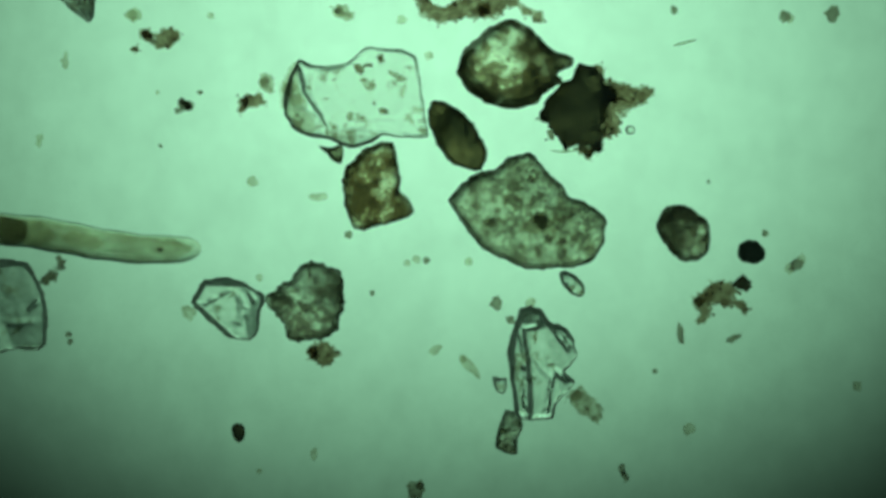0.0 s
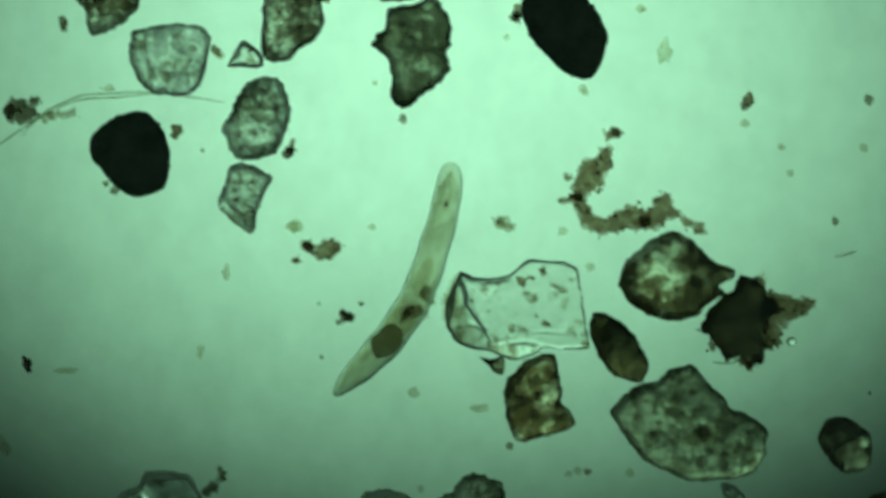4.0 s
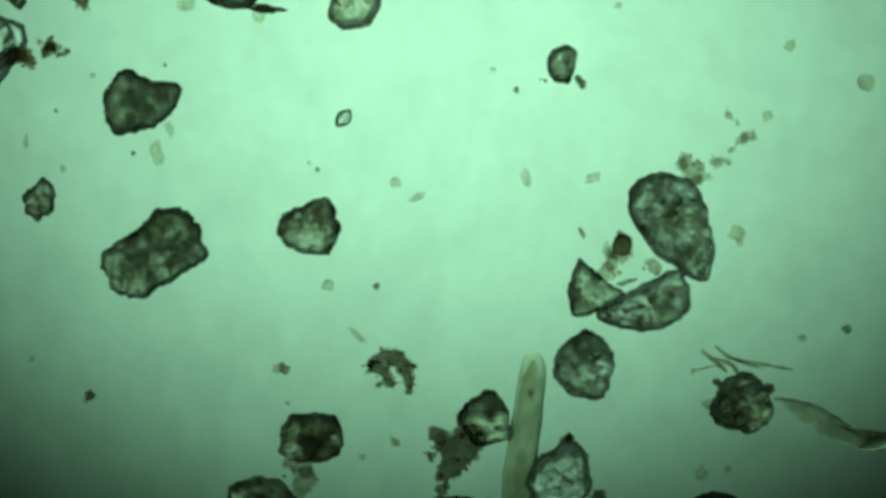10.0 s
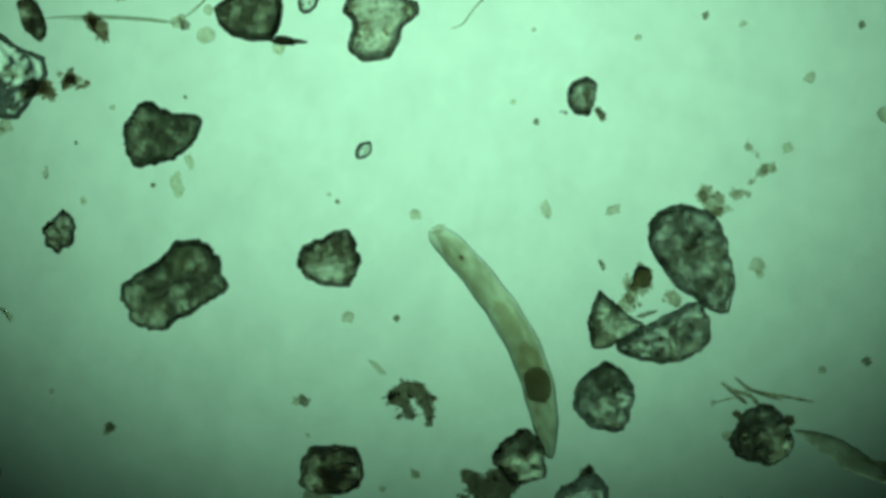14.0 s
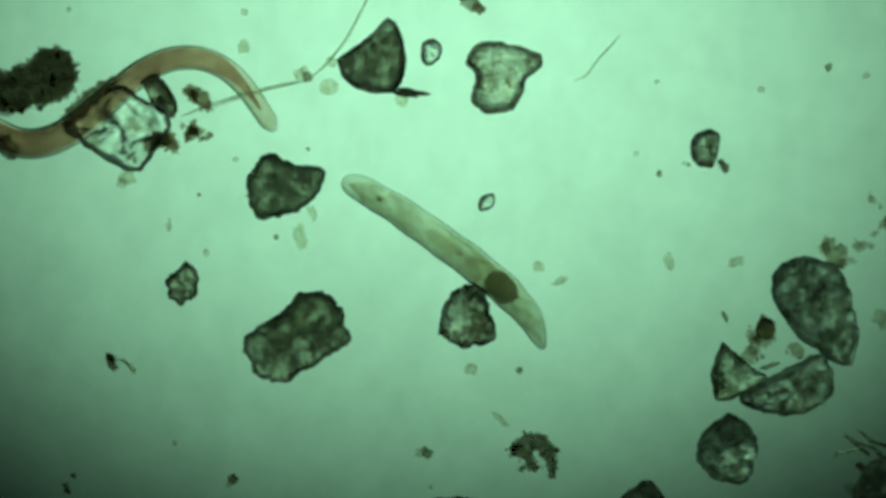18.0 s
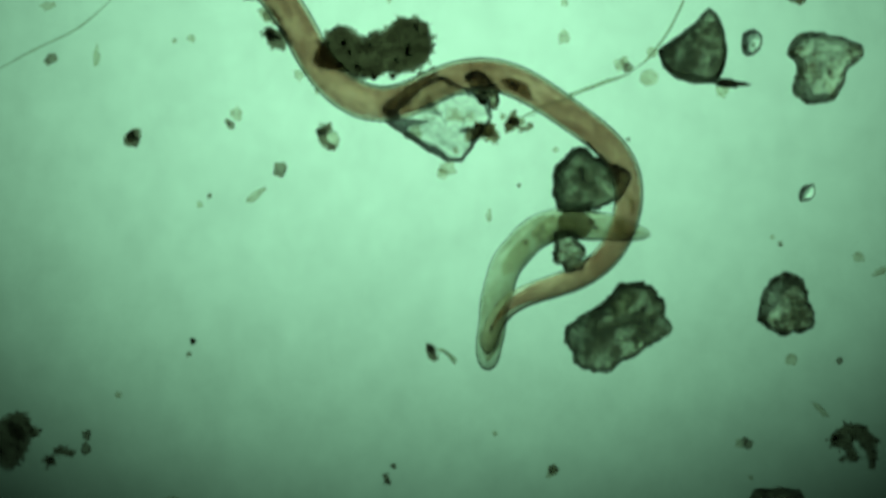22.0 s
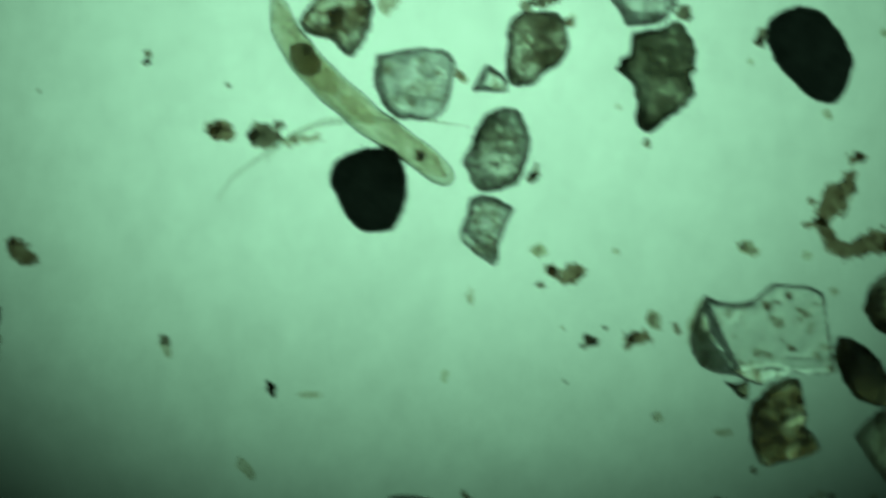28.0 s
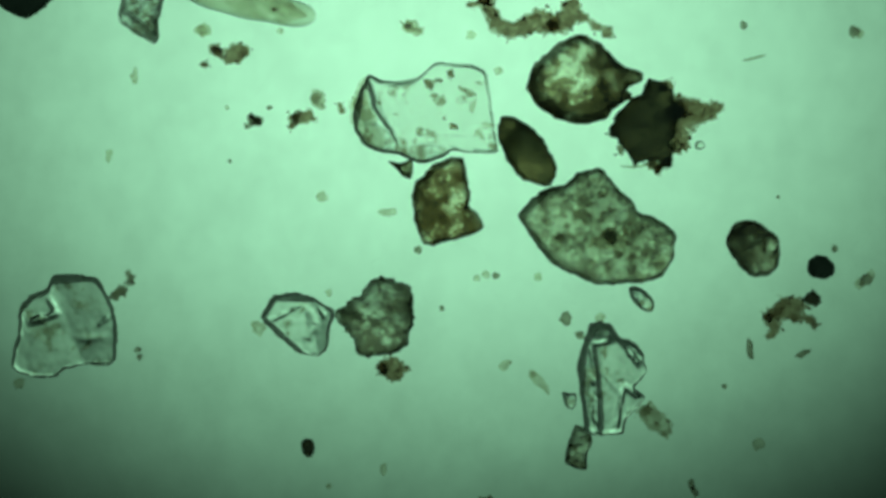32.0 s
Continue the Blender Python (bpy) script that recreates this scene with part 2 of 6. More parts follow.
M = {
    "quartz": mineral("clear_quartz", (0.985, 0.99, 0.97), (0.92, 0.93, 0.89), (0.55, 0.52, 0.42), 0.05, 1.33, 22, 0.025, 0.10),
    "spotted": mineral("spotted_quartz", (0.99, 0.995, 0.98), (0.95, 0.95, 0.91), (0.40, 0.35, 0.26), 0.0, 1.27, 24, 0.025, 0.08),
    "cloudy": mineral("cloudy_quartz", (0.97, 0.97, 0.93), (0.64, 0.645, 0.585), (0.36, 0.34, 0.28), 0.46, 1.33, 28, 0.24, 0.6, rough=0.2),
    "cloudy2": mineral("smoky_quartz", (0.88, 0.87, 0.80), (0.52, 0.49, 0.42), (0.30, 0.265, 0.21), 0.54, 1.32, 22, 0.24, 0.6, rough=0.2, glint=0.5),
    "grey": mineral("grey_feldspar", (0.88, 0.87, 0.78), (0.69, 0.67, 0.57), (0.40, 0.37, 0.29), 0.44, 1.22, 62, 0.18, 0.5, rough=0.12, glint=0.3),
    "grey2": mineral("pale_feldspar", (0.88, 0.88, 0.81), (0.60, 0.60, 0.52), (0.38, 0.36, 0.29), 0.48, 1.29, 30, 0.24, 0.6, rough=0.2),
    "brown": mineral("iron_stained_quartz", (0.95, 0.90, 0.77), (0.54, 0.44, 0.29), (0.30, 0.225, 0.13), 0.66, 1.25, 44, 0.18, 0.2, 0.15, glint=0.45),
    "brown_round": mineral("brown_quartz", (0.96, 0.94, 0.84), (0.39, 0.32, 0.205), (0.21, 0.165, 0.105), 0.72, 1.28, 12, 0.12, 0.08, rough=0.3, glint=0.4),
    "pebble": mineral("clear_pebble", (0.99, 0.99, 0.98), (0.91, 0.92, 0.89), (0.60, 0.58, 0.50), 0.16, 1.31, 26, 0.24, 0.7, rough=0.12),
    "diamond": mineral("clear_chip", (0.99, 0.99, 0.97), (0.86, 0.86, 0.80), (0.50, 0.46, 0.37), 0.24, 1.32, 34, 0.28, 0.7, rough=0.14),
    "heart": mineral("brown_flecked_quartz", (0.95, 0.94, 0.87), (0.66, 0.62, 0.52), (0.32, 0.26, 0.18), 0.36, 1.31, 20, 0.24, 0.6, rough=0.2),
    "murky": mineral("murky_mineral", (0.92, 0.91, 0.84), (0.52, 0.49, 0.41), (0.29, 0.25, 0.19), 0.54, 1.30, 26, 0.30, 0.6, rough=0.22),
    "oblong": mineral("green_grey_mineral", (0.80, 0.80, 0.72), (0.47, 0.46, 0.39), (0.29, 0.265, 0.21), 0.58, 1.30, 30, 0.30, 0.65, rough=0.22, glint=0.45),
    "dark": mineral("dark_mineral", (0.88, 0.86, 0.78), (0.46, 0.415, 0.335), (0.27, 0.225, 0.165), 0.60, 1.31, 24, 0.30, 0.6, rough=0.2),
    "dark2": mineral("dark_green_mineral", (0.66, 0.66, 0.58), (0.36, 0.345, 0.285), (0.235, 0.22, 0.17), 0.66, 1.30, 24, 0.25, 0.5, rough=0.22, glint=0.45),
    "olive": mineral("dark_olive_mineral", (0.42, 0.35, 0.24), (0.28, 0.235, 0.16), (0.17, 0.15, 0.105), 0.58, 1.16, 24, 0.2, 0.1, 0.2, glint=0.2),
    "soot_": mineral("dark_chip", (0.70, 0.68, 0.57), (0.44, 0.41, 0.32), (0.19, 0.16, 0.11), 0.5, 1.3, 30, 0.2, 0.3, rough=0.15),
    "stripe": mineral("striped_seed_skin", (0.80, 0.79, 0.69), (0.46, 0.43, 0.34), (0.25, 0.22, 0.16), 0.58, 1.26, 24, 0.30, 0.6, rough=0.2, glint=0.25),
    "black": opaque("black_ore", (0.028, 0.031, 0.028), (0.05, 0.055, 0.05)),
    "humus": mineral("black_humus", (0.27, 0.225, 0.16), (0.18, 0.155, 0.11), (0.14, 0.12, 0.09), 0.66, 1.06, 40, 0.2, 0.2, 0.2, glint=0.15),
    "fluff": detritus("brown_detritus", (0.88, 0.865, 0.81), (0.58, 0.54, 0.46), 0.03),
    "dust": detritus("pale_dust", (0.94, 0.93, 0.88), (0.76, 0.74, 0.67), 0.02),
    "grit": detritus("dark_grit", (0.74, 0.72, 0.66), (0.46, 0.43, 0.38), 0.04),
    "rust": detritus("rusty_detritus", (0.64, 0.575, 0.48), (0.32, 0.255, 0.185), 0.04),
    "soot": detritus("dark_detritus", (0.56, 0.52, 0.45), (0.27, 0.245, 0.20), 0.05),
    "felt": detritus("dark_brown_felt", (0.34, 0.305, 0.24), (0.14, 0.12, 0.09), 0.02),
    "pale": detritus("pale_flake", (0.93, 0.93, 0.87), (0.82, 0.82, 0.74), 0.01),
    "thread": tissue("green_thread", (0.86, 0.87, 0.78), (0.68, 0.69, 0.58), 0.02, 40, 1.06),
    "leaf": tissue("thin_leaf", (0.90, 0.885, 0.82), (0.72, 0.70, 0.61), 0.01, 22, 1.03, "", 0.10),
    "rustthread": tissue("brown_needles", (0.82, 0.78, 0.68), (0.58, 0.53, 0.43), 0.03, 40, 1.04),
    "body": tissue("ciliate_skin", (0.865, 0.875, 0.83), (0.78, 0.78, 0.715), 0.02, 30, 1.045, "rest", 0.13),
    "plasm": tissue("granular_plasm", (0.99, 0.98, 0.945), (0.72, 0.69, 0.60), 0.01, 17, 1.0, "rest", 0.12),
    "ruddy": tissue("worm_skin", (0.92, 0.873, 0.815), (0.815, 0.76, 0.692), 0.02, 26, 1.06, "rest", 0.12),
    "gut": tissue("red_gut", (0.92, 0.78, 0.71), (0.60, 0.43, 0.36), 0.01, 17, 1.0, "rest", 0.13),
    "swart": tissue("dark_worm_skin", (0.50, 0.48, 0.42), (0.24, 0.225, 0.185), 0.02, 20, 1.03, "rest", 0.14),
    "pitch": opaque("black_gut", (0.016, 0.016, 0.017), (0.028, 0.027, 0.026)),
    "food": tissue("brown_food", (0.60, 0.55, 0.47), (0.38, 0.335, 0.275), 0.03, 60, 1.0, "", 0.2),
    "granule": tissue("olive_granules", (0.97, 0.955, 0.905), (0.84, 0.81, 0.73), 0.01, 60, 1.0, "", 0.12),
    "lamp": lamp_glass(),
    "slide": slide_glass(),
    "enamel": opaque("grey_enamel", (0.18, 0.18, 0.18), (0.23, 0.23, 0.23), 3.0),
    "metal": opaque("black_enamel", (0.02, 0.02, 0.02), (0.03, 0.03, 0.03), 3),
}


import collections


# ---- builders ----
def mesh_of(name, verts, faces, mat, smooth=True):
    me = bpy.data.meshes.new(name)
    me.from_pydata([tuple(v) for v in verts], [], faces)
    if mat:
        me.materials.append(M[mat])
    if smooth:
        me.polygons.foreach_set("use_smooth", [True] * len(me.polygons))
    me.update()
    return me


def part(name, me, parent, m=None, label=""):
    ob = new(name, me)
    ob.parent = parent
    if m is not None:
        ob.matrix_basis = m
    return tagged(ob, label)


def spline(pts, count, closed=True, round_=1.0):
    """count points, evenly spaced along a curve through pts; round_ 0 keeps straight sides, 1 rounds the corners."""
    p = np.array(pts, float)
    n = len(p)
    out = []
    for i in range(n if closed else n - 1):
        if closed:
            a, b, c, d = p[i - 1], p[i], p[(i + 1) % n], p[(i + 2) % n]
        else:
            b, c = p[i], p[i + 1]
            a = p[i - 1] if i else 2 * b - c
            d = p[i + 2] if i + 2 < n else 2 * c - b
        for s in np.linspace(0, 1, 12, endpoint=False):
            curve = 0.5 * (2 * b + (c - a) * s + (2 * a - 5 * b + 4 * c - d) * s * s + (3 * b - a - 3 * c + d) * s ** 3)
            out.append(round_ * curve + (1 - round_) * (b + (c - b) * s))
    out.append(p[0] if closed else p[-1])
    out = np.array(out)
    run = np.concatenate([[0], np.cumsum(np.hypot(*np.diff(out, axis=0).T))])
    at = np.linspace(0, run[-1], count, endpoint=not closed)
    return np.stack([np.interp(at, run, out[:, k]) for k in (0, 1)], 1)


def grain_mesh(name, outline, height, mat, seed, facets=(), cuts=4, jitter=2.2, round_=0.75, rim_width=19, lump=0.12, lean=None, seams=()):
    """A worn grain: its outline in thousandths of a metre, flat-bottomed, with a rounded rim and a faceted, pitted top.
    facets: (degrees, slope, distance) of planes cut into the top; cuts: how many more at random; lean: (degrees, share), the side
    on which its rim slopes off most gently; seams: (x, y, x, y, width, depth) of notches between inner faces, in thousandths."""
    rnd = random.Random(seed)
    n = 144 if seams else 112
    levels = (1.0, 0.988, 0.97, 0.945) + tuple(np.linspace(0.915, 0.05, 40 if seams else 25))
    rim = spline(outline, n, True, round_) / 1000
    rim[:, 1] *= -1
    if sum(rim[i - 1][0] * rim[i][1] - rim[i][0] * rim[i - 1][1] for i in range(n)) < 0:
        rim = rim[::-1].copy()
    smooth = (np.roll(rim, 1, 0) + rim + np.roll(rim, -1, 0)) / 3
    off = Vector((seed * 3.7, seed * 1.3, 0))
    size = float(np.hypot(*rim.T).mean())
    jitter *= min(1.0, size / 0.045)
    out = rim / np.maximum(np.hypot(*rim.T), 1e-6)[:, None]
    for i in range(n):
        q = Vector((*rim[i], 0))
        rim[i] += out[i] * jitter / 1000 * (1.6 * noise.noise(q * 40 + off) + 1.1 * noise.noise(q * 95 + off) + 0.8 * noise.noise(q * 190 + off))
    width = min(rim_width / 1000, size * 0.5)
    side, share = lean or (rnd.uniform(140, 260), 0.7)
    tilt = Vector((math.cos(radians(side)), math.sin(radians(side)))) * (share / size)

    def uneven(x, y):
        q = Vector((x, y, 1))
        return 0.8 + max(-0.7, min(1.2, tilt.x * x + tilt.y * y)) + 0.75 * noise.noise(q * (1.6 / size) + off) + 0.45 * noise.noise(q * (5 / size) + off)

    planes = [(radians(a), s, d / 1000) for a, s, d in facets]
    planes += [(rnd.uniform(0, 6.28), rnd.uniform(0.15, 0.5), rnd.uniform(0.1, 0.6) * size) for _ in range(cuts)]
    mid = height * 0.42
    # points ring by ring; the inner rings lose the raggedness of the rim
    pts = np.concatenate([(rim if s > 0.93 else smooth) * s for s in levels] + [np.zeros((1, 2))])
    a, b = rim, np.roll(rim, -1, 0)
    ab = b - a
    rel = pts[:, None, :] - a[None]
    t = np.clip((rel * ab).sum(2) / np.maximum((ab * ab).sum(1), 1e-12), 0, 1)
    gap = np.sqrt((((rel - t[..., None] * ab) ** 2).sum(2)).min(1))
    gap[:n] = 0
    verts = []
    for k, ((x, y), d) in enumerate(zip(pts, gap)):
        arch = (1 - (1 - min(d / (width * max(0.2, uneven(x, y))), 1)) ** 2) ** 0.5
        z = height * 0.58
        for ang, slope, far in planes:
            z = min(z, height * 0.57 + slope * (far - (x * math.cos(ang) + y * math.sin(ang))))
        for x0, y0, x1, y1, wide, deep in seams:
            u = Vector((x1 - x0, y0 - y1))
            w = Vector((x * 1000 - x0, y * 1000 + y0))
            run = min(1, max(0, w.dot(u) / u.length_squared))
            gap_to = (w - u * run).length + 2.5 * noise.noise(Vector((x, y, 2)) * 90 + off)
            z -= min(deep, 1.1 * wide) / 1000 * max(0.0, 1 - max(gap_to, 0) / wide) * (0.35 + 0.65 * math.sin(math.pi * run) ** 0.5)
        z = max(z, 0.04 * height)
        q = Vector((x, y, 0))
        z *= 1 + lump * (noise.noise(q * 24 + off) + 0.6 * noise.noise(q * 55 + off) + 0.3 * noise.noise(q * 95 + off))
        verts.append((x, y, mid + z * arch))
    count = len(verts)
    for (x, y), d in zip(pts[n:], gap[n:]):
        arch = (1 - (1 - min(d / (width * 0.8), 1)) ** 2) ** 0.5
        verts.append((x, y, mid - mid * arch * (1 - min(0.12, lump * 1.5) * abs(noise.noise(Vector((x, y, 3)) * 20 + off)))))
    faces = []
    for k in range(len(levels) - 1):
        for i in range(n):
            j = (i + 1) % n
            faces.append((k * n + i, k * n + j, k * n + n + j, k * n + n + i))
            lo = (lambda r, c: c if r == 0 else count + (r - 1) * n + c)
            faces.append((lo(k + 1, i), lo(k + 1, j), lo(k, j), lo(k, i)))
    k = len(levels) - 1
    for i in range(n):
        j = (i + 1) % n
        faces.append((k * n + i, k * n + j, count - 1))
        faces.append((len(verts) - 1, count + (k - 1) * n + j, count + (k - 1) * n + i))
    floor = min(v[2] for v in verts)
    return mesh_of(name, [(x, y, z - floor) for x, y, z in verts], faces, mat)


def crumb_mesh(name, seed, mat, rough=0.6):
    """A ragged little lump about a metre across, to be scaled."""
    bm = bmesh.new()
    bmesh.ops.create_icosphere(bm, subdivisions=3, radius=1.0)
    off = Vector((seed * 5.1, 0, seed))
    for v in bm.verts:
        q = v.co.copy()
        v.co *= 1 + rough * (1.2 * noise.noise(q * 1.2 + off) + 0.8 * noise.noise(q * 2.6 + off) + 0.7 * noise.noise(q * 6.0 + off))
        v.co.z *= 0.7
    me = bpy.data.meshes.new(name)
    rest = [c * 0.9 for v in bm.verts for c in v.co]
    bm.to_mesh(me)
    bm.free()
    me.materials.append(M[mat])
    me.polygons.foreach_set("use_smooth", [True] * len(me.polygons))
    me.attributes.new("rest", "FLOAT_VECTOR", "POINT").data.foreach_set("vector", rest)
    me.attributes.new("light_loss", "FLOAT", "POINT").data.foreach_set("value", [1.0] * len(me.vertices))
    return me


def matted_meshes(name, blobs, mat, seed, lift, ragged):
    """Ragged, felted flakes through the lumps (x, y, radius), thick in the middle, thin at the fringe; the light lost
    through that thickness is painted in per point.
    """
    step = 0.0026
    bl = np.array(blobs, float) / 1000
    lo, hi = (bl[:, :2] - 2.0 * bl[:, 2:]).min(0), (bl[:, :2] + 2.0 * bl[:, 2:]).max(0)
    nx, ny = (int(v) + 2 for v in (hi - lo) / step)
    gx, gy = np.meshgrid(lo[0] + step * np.arange(nx), lo[1] + step * np.arange(ny), indexing="ij")
    near = np.zeros((nx, ny))
    for x, y, r in bl:
        near = near + np.exp(-0.72 * ((gx - x) ** 2 + (gy - y) ** 2) / r ** 2)
    near = np.minimum(near, 1.25)
    off = Vector((seed * 2.3, seed * 0.7, 0))
    for i, j in np.argwhere(near > 0.08):
        q = Vector((gx[i, j], gy[i, j], 0))
        near[i, j] += ragged * (0.34 * noise.noise(q * 70 + off) + 0.34 * noise.noise(q * 150 + off) + 0.26 * noise.noise(q * 290 + off))
    full = near > 0.30
    cells = full[:-1, :-1] & full[1:, :-1] & full[:-1, 1:] & full[1:, 1:]
    thick = float(np.median(bl[:, 2])) * 0.8
    left = {(int(i), int(j)) for i, j in np.argwhere(cells)}
    out = []
    while left:
        todo, island = [left.pop()], []
        while todo:
            i, j = todo.pop()
            island.append((i, j))
            for c in ((i + 1, j), (i - 1, j), (i, j + 1), (i, j - 1)):
                if c in left:
                    left.remove(c)
                    todo.append(c)
        if len(island) < 5:
            continue
        corners = lambda c: [(c[0], c[1]), (c[0] + 1, c[1]), (c[0] + 1, c[1] + 1), (c[0], c[1] + 1)]
        use = collections.Counter(v for c in island for v in corners(c))
        top, low, verts, loss = {}, {}, [], []
        for (i, j), count in use.items():
            # p sets the thickness and the painted loss of light
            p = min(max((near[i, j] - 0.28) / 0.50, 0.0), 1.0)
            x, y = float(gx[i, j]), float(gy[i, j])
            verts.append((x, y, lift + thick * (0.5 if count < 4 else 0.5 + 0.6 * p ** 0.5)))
            loss.append(0.15 + 0.85 * p)
            top[i, j] = low[i, j] = len(verts) - 1
            if count == 4:
                verts.append((x, y, lift + thick * (0.5 - 0.48 * p ** 0.5)))
                loss.append(0.15 + 0.85 * p)
                low[i, j] = len(verts) - 1
        faces = [tuple(top[v] for v in corners(c)) for c in island] + [tuple(low[v] for v in corners(c)[::-1]) for c in island]
        me = mesh_of(name, verts, faces, mat)
        me.attributes.new("rest", "FLOAT_VECTOR", "POINT").data.foreach_set("vector", [c / 0.010 for v in verts for c in v])
        me.attributes.new("light_loss", "FLOAT", "POINT").data.foreach_set("value", loss)
        out.append(me)
    return out


CRUMBS = {mat: [crumb_mesh("crumb", i + 9 * k, mat) for i in range(7)] for k, mat in enumerate(("fluff", "rust", "soot", "pale", "humus", "felt", "dust", "grit", "black"))}


def crumb_pose(x, y, r, rnd, lift=0.0, long=1.0, turn=None):
    z = r * rnd.uniform(0.55, 0.8)
    a = rnd.uniform(0, 6.28) if turn is None else radians(turn)
    return Matrix.LocRotScale((x, y, z * 0.9 + lift), Euler((0, 0, a)), (r * long, r / long, z))


def grain(x, y, mat, outline, height, label, seed, name="sand_grain", category="sand grain", group="sand grains", lift=0.0, flecks=None, **shape):
    """A grain at x, y (thousandths), with dark flecks shut in it; the flecks are parts."""
    ob = new(name, grain_mesh(name, outline, height, mat, seed, **shape))
    ob.location = (x / 1000, -y / 1000, lift)
    tagged(ob, label, category, group)
    rnd = random.Random(seed + 900)
    size = sum(math.hypot(*p) for p in outline) / len(outline)
    if flecks is None:
        flecks = 0 if mat in ("black", "humus", "leaf") or size < 18 else 2 if mat == "quartz" else 2 if mat in ("dark2", "oblong", "grey2") else int(3 + size / 9)
    if mat == "black" and size > 40:
        # small knobs of ore along its edge
        for px, py in spline(outline, 23, True, shape.get("round_", 0.75)):
            if rnd.random() < 0.5:
                k, r = rnd.uniform(0.92, 0.96), rnd.uniform(3.0, 5.5)
                part("knob", rnd.choice(CRUMBS["black"]), ob, crumb_pose(px * k / 1000, -py * k / 1000, r / 1000, rnd, height * 0.35, rnd.uniform(0.8, 1.4)))
    for _ in range(flecks):
        px, py = outline[rnd.randrange(len(outline))]
        k, r = rnd.uniform(0.15, 0.78), rnd.uniform(2.2, 5.2) * (0.7 + size / 160)
        kind = "rust" if mat in ("dark", "dark2", "cloudy", "cloudy2", "oblong", "stripe") else "fluff"
        part("inclusion", rnd.choice(CRUMBS[kind]), ob, crumb_pose(px * k / 1000, -py * k / 1000, r / 1000, rnd, height * 0.3, rnd.uniform(0.6, 1.7)))
    return ob


def clump(mat, blobs, label, seed, category="detritus", group="detritus clumps", name="detritus_clump", lift=0.0, fringe=2, ragged=1.0, every=7):
    """A flake of decayed matter through lumps (x, y, radius), with smaller bits caught on its fringe."""
    rnd = random.Random(seed)
    cx, cy = (sum(b[i] for b in blobs) / len(blobs) for i in (0, 1))
    thing = new(name)
    thing.location = (cx / 1000, -cy / 1000, 0)
    tagged(thing, label, category, group)
    local = [(x - cx, -(y - cy), r) for x, y, r in blobs]
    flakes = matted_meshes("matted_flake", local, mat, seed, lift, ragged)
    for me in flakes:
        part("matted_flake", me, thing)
    for k, (x, y, r) in enumerate(local):
        px, py, pr = x / 1000, y / 1000, r / 1000
        if (every and k % every == 0 and r > 7) or not flakes:
            part("lump", rnd.choice(CRUMBS[mat]), thing, crumb_pose(px, py, pr * rnd.uniform(0.6, 0.85), rnd, lift, rnd.uniform(0.8, 1.3)))
        for _ in range(fringe):
            a, d = rnd.uniform(0, 6.28), pr * rnd.uniform(1.0, 1.6)
            part("bit", rnd.choice(CRUMBS[mat]), thing, crumb_pose(px + d * math.cos(a), py + d * math.sin(a), min(0.0045, pr * rnd.uniform(0.1, 0.3)), rnd, lift, rnd.uniform(0.7, 1.4)))
    return thing


def speck(x, y, r, mat, long, turn, label, seed, name="debris_speck"):
    rnd = random.Random(seed)
    ob = new(name, rnd.choice(CRUMBS[mat]))
    ob.matrix_basis = crumb_pose(x / 1000, -y / 1000, r / 1000, rnd, 0.0, long, turn)
    return tagged(ob, label, "debris", "debris specks")


def tube_mesh(name, pts, radius, mat, z=0.006, wobble=0.0, seed=0, origin=(0, 0)):
    """A thin thread along pts (thousandths of a metre), tapering at both ends."""
    line = spline(pts, max(12, len(pts) * 8), False)
    verts, faces = [], []
    n = len(line)
    for i, (x, y) in enumerate(line):
        a, b = line[max(i - 1, 0)], line[min(i + 1, n - 1)]
        d = (b - a) / max(np.hypot(*(b - a)), 1e-6)
        r = radius * (0.35 + 0.65 * min(1, 6 * min(i, n - 1 - i) / n)) * (1 + wobble * noise.noise(Vector((i * 0.35, seed, 0))))
        for k in range(6):
            c, s = math.cos(k / 6 * 6.2832) * r, math.sin(k / 6 * 6.2832) * r
            verts.append(((x - d[1] * c - origin[0]) / 1000, -(y + d[0] * c - origin[1]) / 1000, z + s / 1000))
    for i in range(n - 1):
        for k in range(6):
            j = (k + 1) % 6
            faces.append((i * 6 + k, i * 6 + j, i * 6 + 6 + j, i * 6 + 6 + k))
    faces += [tuple(range(6)), tuple(range(n * 6 - 6, n * 6))[::-1]]
    return mesh_of(name, verts, faces, mat)


def threads(name, label, strands, category="filament", mat="thread"):
    """Thin threads: (points, radius) each; the first strand is the thing, the others its parts."""
    origin = strands[0][0][0]
    thing = new(name)
    thing.location = (origin[0] / 1000, -origin[1] / 1000, 0)
    tagged(thing, label, category, "threads")
    for i, (pts, r) in enumerate(strands):
        part("strand", tube_mesh("strand", pts, r, mat, 0.012 + 0.003 * i, 0.5, i, origin), thing)
    return thing


